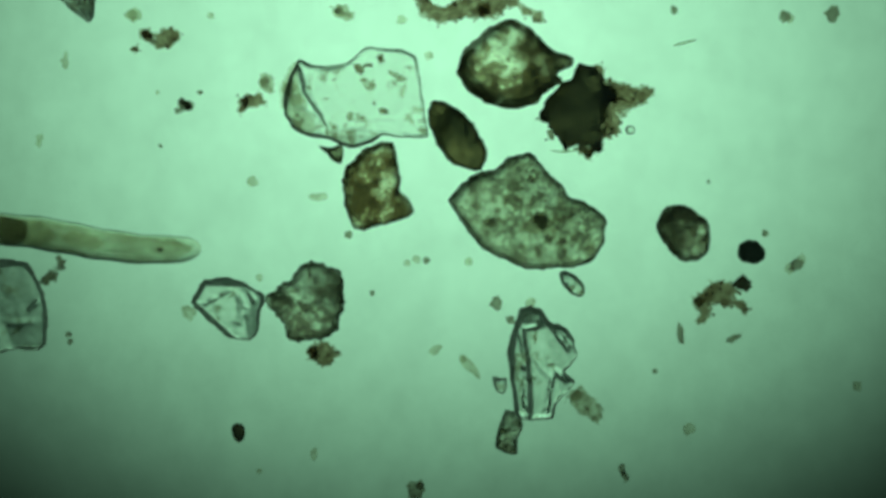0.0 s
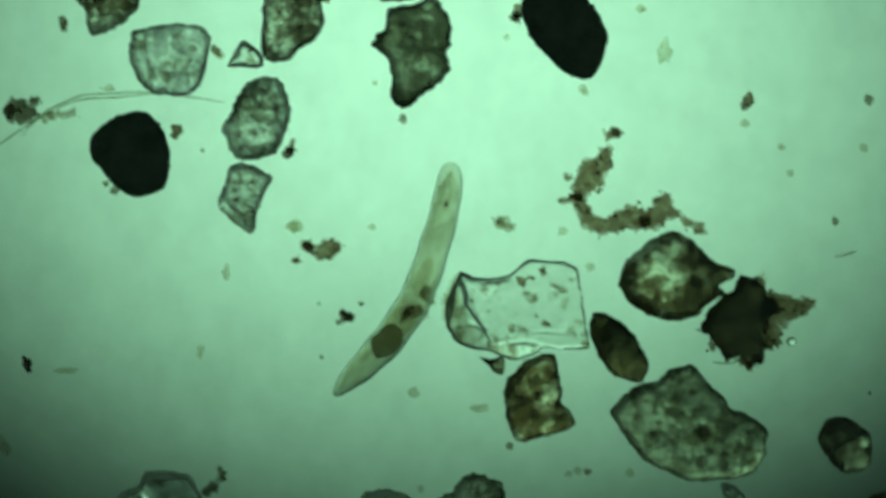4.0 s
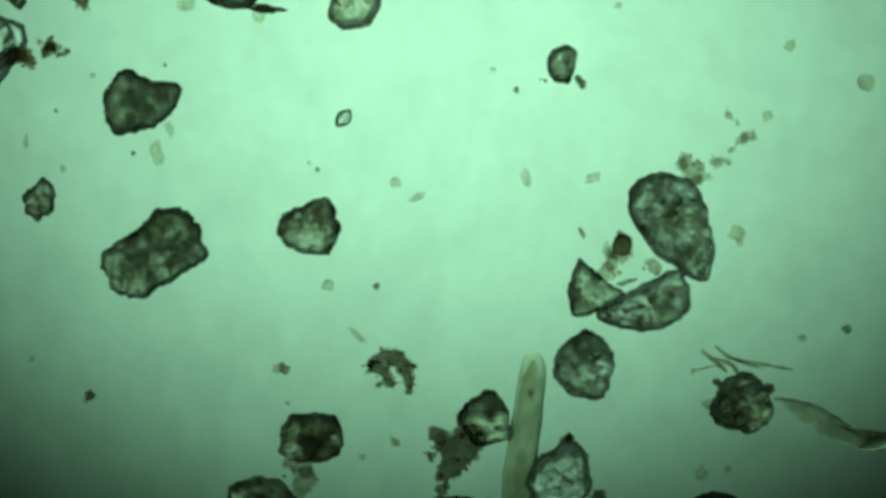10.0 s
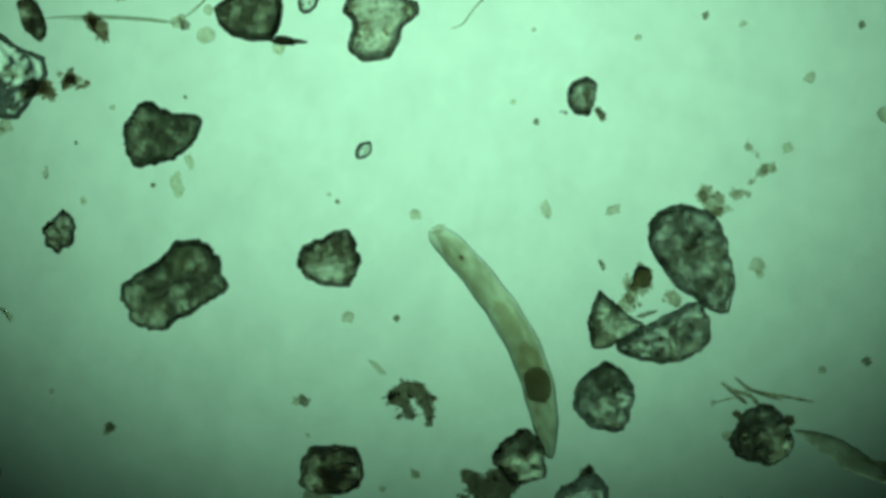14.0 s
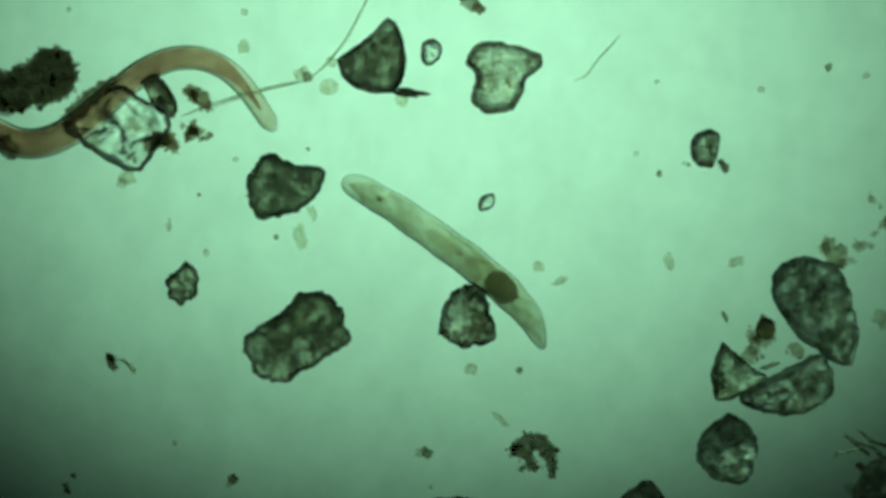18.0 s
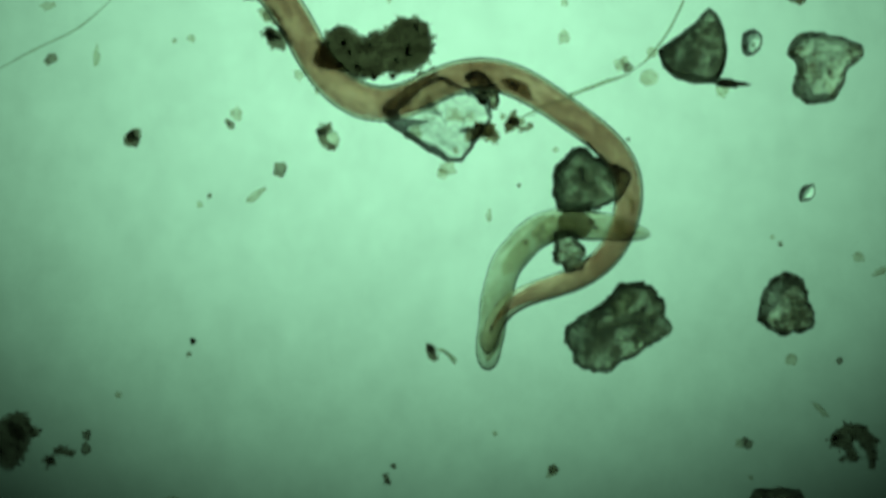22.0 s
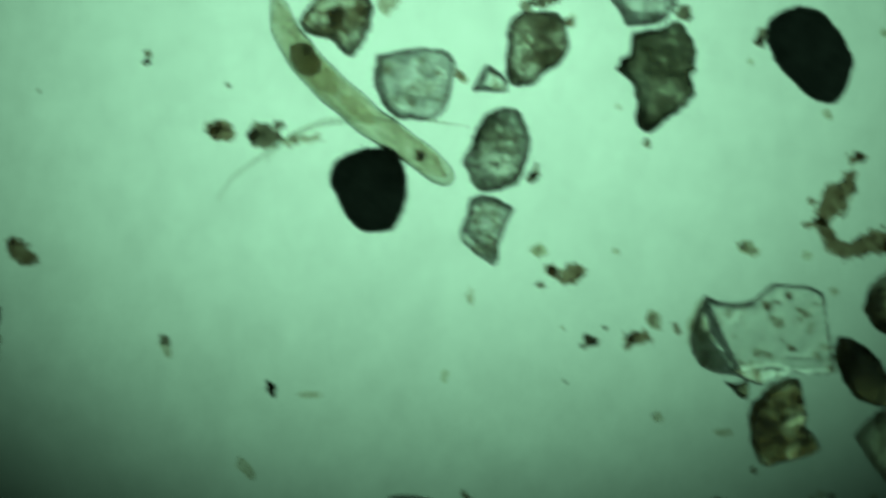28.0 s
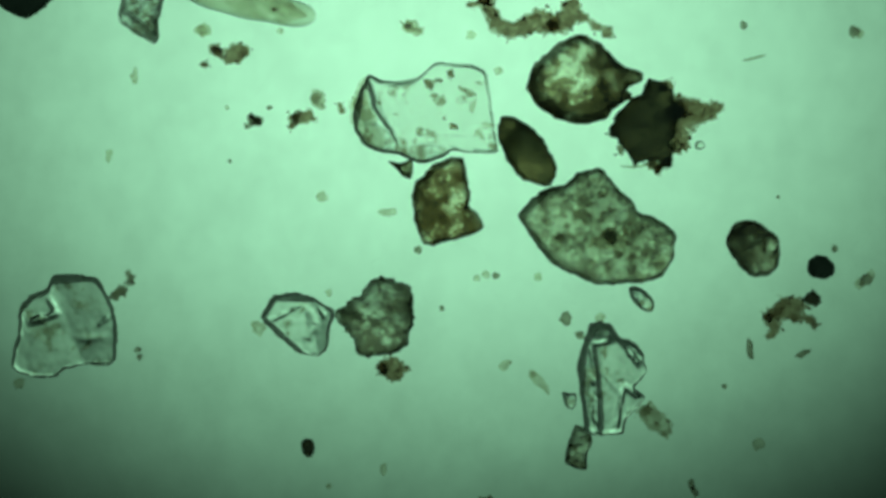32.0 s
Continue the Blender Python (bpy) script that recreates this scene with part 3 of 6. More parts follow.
# ---- the slide and the lamp under it ----
def build_stage():
    bm = bmesh.new()
    bmesh.ops.create_cube(bm, size=1.0)
    bmesh.ops.scale(bm, vec=(8.0, 6.0, 0.1), verts=bm.verts)
    bmesh.ops.bevel(bm, geom=bm.edges[:], offset=0.012, segments=2, affect="EDGES")
    me = bpy.data.meshes.new("ground")
    bm.to_mesh(me)
    bm.free()
    me.materials.append(M["slide"])
    ob = new("ground", me)
    ob.location = (0.1, 0.2, -0.0505)
    tagged(ob, "clear glass microscope slide carrying wet sand", "slide", kind="structure")
    lamp = new("stage_lamp")
    tagged(lamp, "round black lamp housing with a bright greenish field lens", "lamp")
    lens = [(0, 0, 0.03)] + [(r * math.cos(a), r * math.sin(a), 0.03 * (1 - (r / LENS) ** 2)) for r in (LENS * 0.33, LENS * 0.66, LENS) for a in np.linspace(0, 2 * math.pi, 64, endpoint=False)]
    faces = [(0, 1 + i, 1 + (i + 1) % 64) for i in range(64)]
    faces += [(1 + k * 64 + i, 65 + k * 64 + i, 65 + k * 64 + (i + 1) % 64, 1 + k * 64 + (i + 1) % 64) for k in range(2) for i in range(64)]
    part("field_lens", mesh_of("field_lens", lens, faces, "lamp"), lamp, label="glowing greenish white glass")
    prof = [(LENS, -0.02), (LENS, 0.06), (LENS + 0.05, 0.09), (LENS + 0.16, 0.09), (LENS + 0.2, 0.05), (LENS + 0.2, -0.9), (LENS + 0.02, -0.9)]
    v = [(r * math.cos(a), r * math.sin(a), z) for r, z in prof for a in np.linspace(0, 2 * math.pi, 64, endpoint=False)]
    f = [(k * 64 + i, k * 64 + (i + 1) % 64, (k + 1) * 64 + (i + 1) % 64, (k + 1) * 64 + i) for k in range(len(prof) - 1) for i in range(64)]
    part("housing", mesh_of("housing", v, f, "metal"), lamp)
    # foot widened far out of view so rays bent past the lens turn dark
    base = [(r * math.cos(a), r * math.sin(a), z) for r, z in ((13.0, -1.1), (13.0, -0.95), (12.9, -0.9), (0.01, -0.9)) for a in np.linspace(0, 2 * math.pi, 64, endpoint=False)]
    part("foot", mesh_of("foot", base, [(k * 64 + i, k * 64 + (i + 1) % 64, k * 64 + 64 + (i + 1) % 64, k * 64 + 64 + i) for k in range(3) for i in range(64)], "enamel"), lamp, label="grey enamelled lamp foot, widened out of view to darken stray rays")
    return lamp


LENS, LAMP_Z = 1.62, -6.0
stage_lamp = build_stage()


# ---- animals: bodies that bend, in short stiff rings ----
def body_points(rows, length, count, smooth):
    """For each row (seconds, points from the front end back in thousandths): count + 1 points, evenly spaced along the body,
    and more rows between, so that the body keeps its length while it bends."""
    shapes = []
    for t, pts in rows:
        p = np.array(pts, float)
        step = p[-1] - p[-2]
        p = np.vstack([p, p[-1] + step / np.hypot(*step) * length])
        fine = spline(p, 500, False)
        reach = max(3, int(smooth / (np.hypot(*np.diff(fine, axis=0).T).mean())))
        pad = np.vstack([np.linspace(fine[0] * 2 - fine[reach], fine[0], reach, endpoint=False), fine, np.linspace(fine[-1], fine[-1] * 2 - fine[-1 - reach], reach + 1)[1:]])
        fine = np.stack([np.convolve(pad[:, k], np.ones(2 * reach + 1) / (2 * reach + 1), "valid") for k in (0, 1)], 1)
        run = np.concatenate([[0], np.cumsum(np.hypot(*np.diff(fine, axis=0).T))])
        at = np.linspace(0, length, count + 1)
        shapes.append((t, np.stack([np.interp(at, run, fine[:, k]) for k in (0, 1)], 1)))
    out = []
    for (t0, a), (t1, b) in zip(shapes, shapes[1:]):
        steps = max(1, math.ceil((t1 - t0) / 0.51))
        for k in range(steps):
            s = k / steps
            s = s * s * (3 - 2 * s) if t1 - t0 > 1.5 else s
            out.append((t0 + (t1 - t0) * k / steps, a * (1 - s) + b * s))
    out.append(shapes[-1])
    return out


def ring_mesh(name, mat, s0, s1, width, thick, length, first, last, over=0.06):
    """One ring of a body between s0 and s1 (0 front, 1 back), with its axis on x and the front at +x."""
    ring, verts, faces, rest = 16, [], [], []
    over = (s1 - s0) * over
    ss = [s0 - over, (s0 + s1) / 2, s1 + over]
    mid = (s0 + s1) / 2
    for s in ss:
        w, h = width(min(max(s, 0), 1)), thick(min(max(s, 0), 1))
        for k in range(ring):
            a = k / ring * 2 * math.pi
            lobes = 1 + 0.03 * math.sin(40 * s + 2 * math.cos(a))
            x = (mid - s) * length / 1000
            y, z = w * lobes * math.cos(a) / 1000, h * math.sin(a) / 1000
            verts.append((x, y, z))
            rest.append((s * length / 1000, y, z))
    for i in range(2):
        for k in range(ring):
            j = (k + 1) % ring
            faces.append((i * ring + k, i * ring + j, (i + 1) * ring + j, (i + 1) * ring + k))
    if first:
        faces.append(tuple(range(ring))[::-1])
    if last:
        faces.append(tuple(range(2 * ring, 3 * ring)))
    me = mesh_of(name, verts, faces, mat)
    at = me.attributes.new("rest", "FLOAT_VECTOR", "POINT")
    at.data.foreach_set("vector", [c for r in rest for c in r])
    return me


def animal(name, label, category, mat, rows, length, count, width, thick, z, inner=(), core=None, smooth=22):
    """Returns the thing and the calls of walk() that move its rings and its inner parts.
    inner: (name, label, material, from, to, share of the width) of what shows inside it."""
    path = body_points(rows, length, count, smooth)
    start = path[0][1][0]
    thing = new(name)
    thing.location = (start[0] / 1000, -start[1] / 1000, 0)
    tagged(thing, label, category)
    moves = []
    base = Vector((start[0] / 1000, -start[1] / 1000, 0))

    def keyed(ob, i, j):
        got = []
        for t, p in path:
            a, b = p[i], p[j]
            x, y = (a + b) / 2000
            turn = math.degrees(math.atan2(-(a[1] - b[1]), a[0] - b[0]))
            got.append((t, pose(x - base.x, -y - base.y, z, 0, 0, turn)))
        moves.append((ob, got))

    for i in range(count):
        skin = mat(i / count) if callable(mat) else mat
        me = ring_mesh("ring", skin, i / count, (i + 1) / count, width, thick, length, i == 0, i == count - 1, 0.5 if M[skin].name == "black_gut" else 0.06)
        ring = part("ring", me, thing)
        keyed(ring, i, i + 1)
        if core:
            s0, s1 = i / count, (i + 1) / count
            if core[1] <= s0 <= core[2]:
                fill = lambda s: width(s) * core[3] * min(1, (s - core[1]) * 12 + 0.15, (core[2] - s) * 12 + 0.15)
                part("plasm", ring_mesh("plasm", core[0], s0, s1, fill, lambda s: thick(s) * 0.6, length, False, False), ring)
    for pname, plabel, pmat, s0, s1, share in inner:
        bm = bmesh.new()
        bmesh.ops.create_uvsphere(bm, u_segments=20, v_segments=12, radius=1.0)
        mid, half = (s0 + s1) / 2, (s1 - s0) / 2 * length / 1000
        for v in bm.verts:
            q = v.co.copy()
            k = 1 + 0.22 * noise.noise(q * 1.6 + Vector((s0 * 50, 0, 0))) + 0.14 * noise.noise(q * 4 + Vector((s0 * 50, 3, 0)))
            v.co = Vector((q.x * half * k, q.y * width(mid) * share / 1000 * k, q.z * thick(mid) * 0.8 / 1000 * k))
        me = bpy.data.meshes.new(pname)
        bm.to_mesh(me)
        bm.free()
        me.materials.append(M[pmat])
        me.polygons.foreach_set("use_smooth", [True] * len(me.polygons))
        keyed(part(pname, me, thing, label=plabel), int(s0 * count), min(count, math.ceil(s1 * count)))
    return thing, moves


def profile(*stops):
    """Half width along a body, from (share of the length, half width) stops."""
    at, val = zip(*stops)
    return lambda s: float(np.interp(s, at, val))


# ---- what lies on the slide ----
SPECK_WORDS = {"dust": "tiny pale brown crumb of debris lying on the slide", "rust": "tiny rusty brown crumb of debris lying on the slide", "grit": "tiny dark brown crumb of debris lying on the slide", "pale": "small pale see-through flake lying on the slide", "humus": "small black opaque crumb lying on the slide"}


def specks(rows):
    """Single crumbs: x, y, radius in thousandths, matter, how long, turn in degrees."""
    for x, y, r, mat, long, turn in rows:
        speck(x, y, r, mat, long, turn, SPECK_WORDS[mat], int(abs(x * 7 + y * 3)))


# the first field: clear plate, brown and grey grains
grain(634, 176, "spotted", [(-105, -70), (-80, -59), (-55, -57), (-20, -63), (15, -91), (40, -89), (75, -87), (103, -74), (113, -7), (124, 67), (75, 68), (45, 65), (25, 78), (-13, 88), (-35, 81), (-50, 71), (-85, 67), (-110, 58), (-128, 33), (-132, -2), (-122, -37)], 0.1, "large clear angular quartz plate with small brown spots", 11, facets=[(204, 0.8, 68), (184, 1.5, 97), (228, 1.3, 96), (266, 0.7, 62)], cuts=0, flecks=2, rim_width=4.5, round_=0.35, jitter=1.2, lump=0.012, seams=[(-106, -50, -99, -10, 9, 11), (-99, -10, -76, 23, 6, 6), (-76, 23, -50, 60, 6, 5), (-116, 26, -86, 22, 5, 4), (-86, 22, -60, 32, 5, 5), (-42, 60, 10, 54, 5, 4), (10, 54, 60, 65, 5, 4), (60, 65, 114, 64, 4, 4), (-106, -66, -76, -53, 5, 4), (-66, -50, -18, -56, 5, 5), (20, 36, 100, 38, 3, 1.2), (-40, -40, -70, -8, 5, 1)])
grain(592, 271, "soot_", [(-27, -12), (-7, -9), (15, -14), (13, 18), (-2, 15), (-12, 3)], 0.03, "small dark angular chip beside a clear quartz plate", 12)
grain(663, 334, "brown", [(27, -84), (-13, -73), (-48, -40), (-59, -15), (-53, 25), (-38, 72), (-8, 70), (47, 55), (72, 41), (57, 15), (44, 5), (44, -25), (35, -80)], 0.06, "brown iron-stained blocky sand grain with pale patches", 13, round_=0.4, cuts=1)
grain(809, 242, "olive", [(-48, -61), (-30, -63), (-5, -51), (15, -38), (35, -13), (50, 17), (52, 42), (40, 62), (15, 57), (-10, 45), (-35, 17), (-44, -8), (-52, -28)], 0.06, "dark olive oval sand grain touching a clear plate", 14)
grain(904, 119, "brown_round", [(1, -83), (36, -66), (61, -41), (81, -26), (109, -16), (106, -1), (81, 14), (91, 24), (66, 44), (36, 69), (-4, 76), (-44, 64), (-79, 39), (-96, 7), (-84, -26), (-49, -61), (-24, -76)], 0.09, "rounded brown-stained sand grain with a bright centre", 15, cuts=2, lump=0.04, rim_width=30, lean=(200, 0.4))
grain(1024, 194, "humus", [(1, -80), (36, -70), (48, -40), (61, -25), (46, 5), (41, 45), (36, 75), (6, 65), (-24, 65), (-49, 40), (-66, 15), (-54, -20), (-29, -45), (-14, -55)], 0.06, "black ragged grain of decayed matter", 16, jitter=4.5, name='dark_grain')
clump("rust", [(1079, 169, 20), (1101, 169, 18), (1121, 174, 15), (1137, 169, 10), (1149, 164, 8), (1084, 209, 16), (1077, 231, 14), (1044, 271, 9), (1029, 264, 8), (1059, 124, 9)], "ragged brown detritus trailing from a black grain", 17)
grain(936, 384, "grey", [(-142, -30), (-122, -55), (-97, -75), (-57, -85), (-32, -107), (3, -112), (18, -95), (43, -70), (63, -50), (73, -33), (103, -25), (133, 0), (138, 15), (128, 55), (113, 80), (83, 88), (23, 92), (-7, 90), (-47, 75), (-82, 55), (-117, 15)], 0.06, "large grey-green speckled feldspar grain with a dark rim", 18, round_=0.5, cuts=1, lump=0.05, rim_width=19, lean=(215, 0.9), flecks=36)
grain(1210, 412, "dark", [(-35, -43), (-5, -48), (20, -38), (40, -18), (48, 7), (40, 32), (15, 52), (-10, 47), (-30, 27), (-48, -8)], 0.07, "small dark rounded sand grain with a light window", 19)
grain(1329, 446, "black", [(-24, -7), (-10, -20), (10, -19), (25, -2), (22, 13), (5, 21), (-20, 15)], 0.035, "small black opaque round grain", 20)
grain(1012, 502, "quartz", [(-22, -18), (-12, -23), (8, -13), (22, 7), (18, 23), (1, 19), (-17, 2)], 0.025, "small clear oval grain with a dark rim", 21, round_=0.9)
grain(954, 644, "quartz", [(-35, -95), (-15, -103), (5, -95), (20, -75), (45, -65), (60, -45), (67, -15), (55, 5), (45, 15), (63, 30), (55, 45), (30, 70), (25, 95), (-25, 98), (-42, 90), (-50, 35), (-57, -15), (-50, -55)], 0.09, "long clear quartz crystal with striped facets", 22, facets=[(182, 0.28, 16), (14, 0.25, 26), (97, 0.36, 64), (40, 0.5, 62)], cuts=0, lump=0.008, round_=0.3, rim_width=9, lean=(160, 0.6), jitter=2, seams=[(-34, -62, -27, -20, 8, 9), (-27, -20, -23, 30, 9, 11), (-23, 30, -22, 98, 10, 13), (22, 18, 14, 60, 6, 7), (14, 60, 8, 95, 6, 7), (-42, -63, -6, -66, 5, 5), (-6, -66, 1, -92, 5, 3.5), (5, -90, 38, -46, 7, 8), (38, -46, 50, -28, 7, 7), (25, 10, 50, 28, 7, 9), (-18, -20, 14, 20, 6, 1.2)])
grain(901, 766, "murky", [(-7, -39), (13, -35), (25, -17), (16, 13), (13, 36), (-7, 36), (-24, 23), (-20, -7)], 0.04, "small brown barrel-shaped grain", 23)
clump("fluff", [(1019, 701, 13), (1031, 711, 14), (1044, 721, 14), (1054, 733, 11)], "fuzzy pale brown rod of detritus by a crystal", 24)
grain(885, 681, "pebble", [(-13, -15), (-2, -12), (12, -12), (12, 5), (5, 17), (-6, 12), (-11, 2)], 0.022, "small clear three-sided chip beside a crystal", 25, round_=0.4, jitter=2, cuts=1, rim_width=9)
grain(408, 544, "quartz", [(-47, -49), (1, -52), (36, -36), (61, -21), (54, 14), (49, 44), (31, 60), (-4, 54), (-34, 29), (-69, -6), (-59, -31)], 0.07, "clear angular quartz grain with a thick dark rim", 26, facets=[(227, 1.8, 31), (88, 1.7, 38), (150, 1.6, 55), (8, 0.4, 26)], cuts=0, round_=0.4, rim_width=7, lump=0.02, lean=(170, 0.4), seams=[(-48, -5, -22, -18, 5, 3.5), (-22, -18, 2, -32, 4, 3), (20, -26, 26, 4, 12, 4), (26, 4, 14, 30, 11, 4), (34, -28, 46, -10, 6, 3)])
specks([(334, 552, 10, "dust", 1, None), (904, 566, 7, "grit", 1, None), (939, 536, 7, "dust", 1, None)])
grain(549, 535, "murky", [(0, -73), (20, -71), (40, -61), (57, -56), (60, -16), (65, -1), (52, 24), (50, 54), (15, 64), (-20, 72), (-40, 59), (-55, 29), (-75, 9), (-78, -6), (-60, -26), (-40, -36), (-15, -61)], 0.07, "rough grey sand grain with brown flecks", 27, jitter=3.5, round_=0.4)
clump("rust", [(554, 624, 11), (574, 617, 12), (581, 631, 14), (569, 639, 8)], "rusty crumb hanging on a rough grey grain", 28)
grain(-5, 554, "quartz", [(-18, -93), (47, -93), (65, -78), (82, -43), (92, 7), (90, 47), (77, 65), (37, 65), (2, 72), (-18, 87), (-53, 87), (-88, 75), (-95, 52), (-85, 17), (-80, -38), (-63, -58), (-35, -71)], 0.09, "large clear grain with a dark bent upper rim", 29, facets=[(135, 1.6, 74), (92, 1.6, 80), (20, 0.1, 20)], cuts=0, round_=0.6, lump=0.012, rim_width=7, lean=(160, 0.9), seams=[(-58, -12, -36, -18, 10, 6), (-36, -18, -12, -28, 8, 5), (-12, -28, -24, -52, 7, 4), (62, -6, 82, -24, 4, 4), (30, 18, 72, 14, 9, 2)])
clump("soot", [(81, 497, 7), (94, 488, 8), (109, 469, 9), (104, 455, 4), (86, 490, 6)], "dark string of crumbs sticking out from a clear grain", 30)
clump("rust", [(1239, 534, 12), (1254, 519, 10), (1269, 509, 12), (1289, 514, 13), (1249, 554, 10), (1309, 539, 8), (1239, 569, 7), (1319, 549, 7), (1284, 534, 10), (1264, 529, 9)], "ragged brown detritus cluster", 31)
specks([(1314, 502, 12, "humus", 1, None)])
clump("rust", [(259, 61, 9), (294, 69, 13), (301, 64, 11), (284, 77, 8), (239, 87, 8), (264, 69, 7), (314, 61, 6)], "loose brown crumb cluster on the slide", 32)
shoved_flake = clump("fluff", [(469, 146, 12), (477, 157, 7), (471, 137, 6)], "pale brown flake of detritus", 33)
splinter = clump("rust", [(434, 181, 11), (451, 179, 9), (469, 181, 6), (424, 197, 5), (459, 169, 5), (512, 156, 5), (517, 168, 5)], "brown splinter of detritus", 34)
clump("soot", [(331, 187, 10), (312, 197, 5), (321, 181, 5)], "dark crumb of detritus", 35)
specks([(116, 109, 9, "dust", 0.7, 0), (447, 321, 8, "dust", 1, None), (564, 349, 9, "dust", 1.5, 0), (354, 164, 4, "grit", 1, None), (279, 164, 3, "dust", 1, None), (284, 259, 3, "grit", 1, None), (71, 244, 6, "pale", 1, None), (459, 492, 5, "dust", 1, None), (659, 519, 4, "grit", 1, None), (771, 619, 8, "dust", 1.3, 30), (832, 649, 12, "dust", 1.8, -50), (819, 637, 5, "dust", 1, None), (556, 804, 7, "dust", 0.7, 0)])
grain(422, 766, "humus", [(-10, -13), (-3, -17), (7, -15), (12, -6), (11, 8), (5, 16), (-2, 16), (-8, 9), (-12, -3)], 0.02, "small dark brown oval grain lying alone", 141, name="dark_grain", round_=0.8, jitter=1.2, cuts=0, flecks=0, rim_width=9)
specks([(459, 834, 4, "dust", 1, None)])
specks([(736, 869, 13, "grit", 1, None), (744, 859, 7, "grit", 1, None), (879, 536, 10, "grit", 1, None), (617, 416, 6, "grit", 1, None), (737, 459, 6, "dust", 1, None), (754, 461, 5, "grit", 1, None), (721, 466, 5, "dust", 1, None), (1389, 29, 9, "grit", 1, None), (1399, 34, 6, "dust", 1, None), (1474, 24, 12, "grit", 1, None), (1409, 469, 10, "grit", 1, None), (1397, 476, 7, "dust", 1, None), (1419, 459, 6, "dust", 1, None), (1354, 414, 5, "grit", 1, None)])
specks([(1204, 591, 9, "grit", 0.6, 10), (1297, 599, 8, "grit", 1.5, 30)])
specks([(1219, 759, 9, "dust", 1, None), (1101, 831, 7, "grit", 0.7, 20), (1105, 842, 7, "grit", 0.7, 20), (1159, 657, 4, "grit", 1, None), (1517, 684, 7, "dust", 1, None), (759, 99, 6, "dust", 1, None), (599, 21, 9, "dust", 1, None), (614, 29, 7, "dust", 1, None), (239, 27, 11, "pale", 1, None), (1254, 322, 3, "grit", 1, None), (121, 592, 5, "grit", 1, None), (1579, 554, 7, "grit", 1, None), (829, 464, 6, "pale", 1, None)])
grain(1115, 230, "quartz", [(-8, 1), (-5, -6), (5, -7), (9, -0), (6, 7), (-4, 8)], 0.01, "tiny clear ring-shaped grain", 36, round_=1.0)
threads("fine_thread", "fine pale thread on the slide", [([(1191, 81), (1209, 77), (1231, 71)], 2.0)])
threads("fine_thread", "fine straight pale thread beside black detritus", [([(974, 267), (999, 269), (1029, 265), (1049, 267)], 1.6)])
clump("rust", [(637, 124, 7), (630, 118, 4), (641, 131, 4), (655, 117, 5), (674, 105, 6), (679, 111, 4), (697, 135, 3), (677, 197, 6), (684, 201, 4), (663, 184, 4)], "small brown spots clinging to a clear plate", 37, lift=0.072, fringe=1)
# the slanting facet's grey-brown darkening, put in as an added film
clump("dust", [(514, 160, 15), (519, 186, 17), (532, 208, 16), (550, 224, 13), (541, 222, 11), (520, 134, 11), (525, 120, 8), (527, 178, 12)], "thin brown film added to darken the slanting side of a clear plate", 139, lift=0.05, fringe=0, ragged=0.5)
clump("dust", [(715, 158, 7), (711, 169, 5), (733, 194, 6), (745, 196, 5), (721, 211, 6), (731, 219, 5), (598, 157, 4), (622, 211, 4), (580, 179, 4)], "pale brown spots clinging to a clear plate", 138, lift=0.072, fringe=1)
clump("fluff", [(954, 394, 17), (939, 404, 11), (969, 407, 9), (1044, 441, 11), (909, 331, 12), (994, 361, 10), (869, 394, 8), (924, 439, 7), (994, 429, 8)], "brown patches on a speckled grey grain", 38, lift=0.055, fringe=1)

# the second field: black hexagon, clear pebbles, long mottled grain
black_hexagon = grain(-49, -101, "black", [(14, -75), (37, -63), (54, -41), (67, -1), (60, 54), (42, 69), (7, 77), (-23, 64), (-43, 44), (-58, 24), (-73, 9), (-73, -26), (-58, -46), (-23, -69)], 0.1, "large black opaque six-sided grain", 39, round_=0.7, lump=0.02, jitter=1.5)
specks([(29, -142, 10, "rust", 1, None), (23, -134, 6, "rust", 1, None), (-82, -37, 7, "grit", 1, None), (-97, -49, 5, "grit", 1, None)])
grain(18, -270, "pebble", [(-65, -47), (-25, -57), (25, -59), (60, -54), (72, -32), (65, 8), (55, 43), (35, 63), (-15, 65), (-40, 58), (-63, 28), (-75, -12), (-70, -32)], 0.08, "clear rounded quartz pebble with grey inner lines", 40, facets=[(185, 0.5, 42)], cuts=1, round_=0.8, jitter=2, rim_width=13, lump=0.06, seams=[(-41, -31, -38, 2, 12, 9), (-38, 2, -18, 39, 13, 9), (-41, -31, -1, -44, 7, 5), (-1, -44, 36, -38, 7, 5), (-10, 30, 10, 34, 7, 6), (10, 34, 42, 36, 8, 7), (18, -12, 32, -12, 7, 5)])
grain(152, -272, "quartz", [(-34, 15), (-9, -28), (11, -20), (29, -2), (26, 18), (-9, 18)], 0.035, "small clear three-sided grain", 41)
specks([(98, -284, 8, "rust", 1.3, -40), (105, -275, 6, "dust", 1, None)])
grain(229, -334, "murky", [(-34, -54), (-14, -61), (16, -64), (41, -59), (56, -39), (61, -4), (51, 26), (26, 41), (11, 56), (-4, 68), (-39, 71), (-52, 51), (-49, -14), (-46, -39)], 0.08, "olive grey murky sand grain", 42, cuts=3)
specks([(215, -406, 10, "grit", 1, None), (223, -413, 6, "grit", 1, None), (290, -378, 8, "rust", 1, None), (297, -386, 5, "dust", 1, None)])
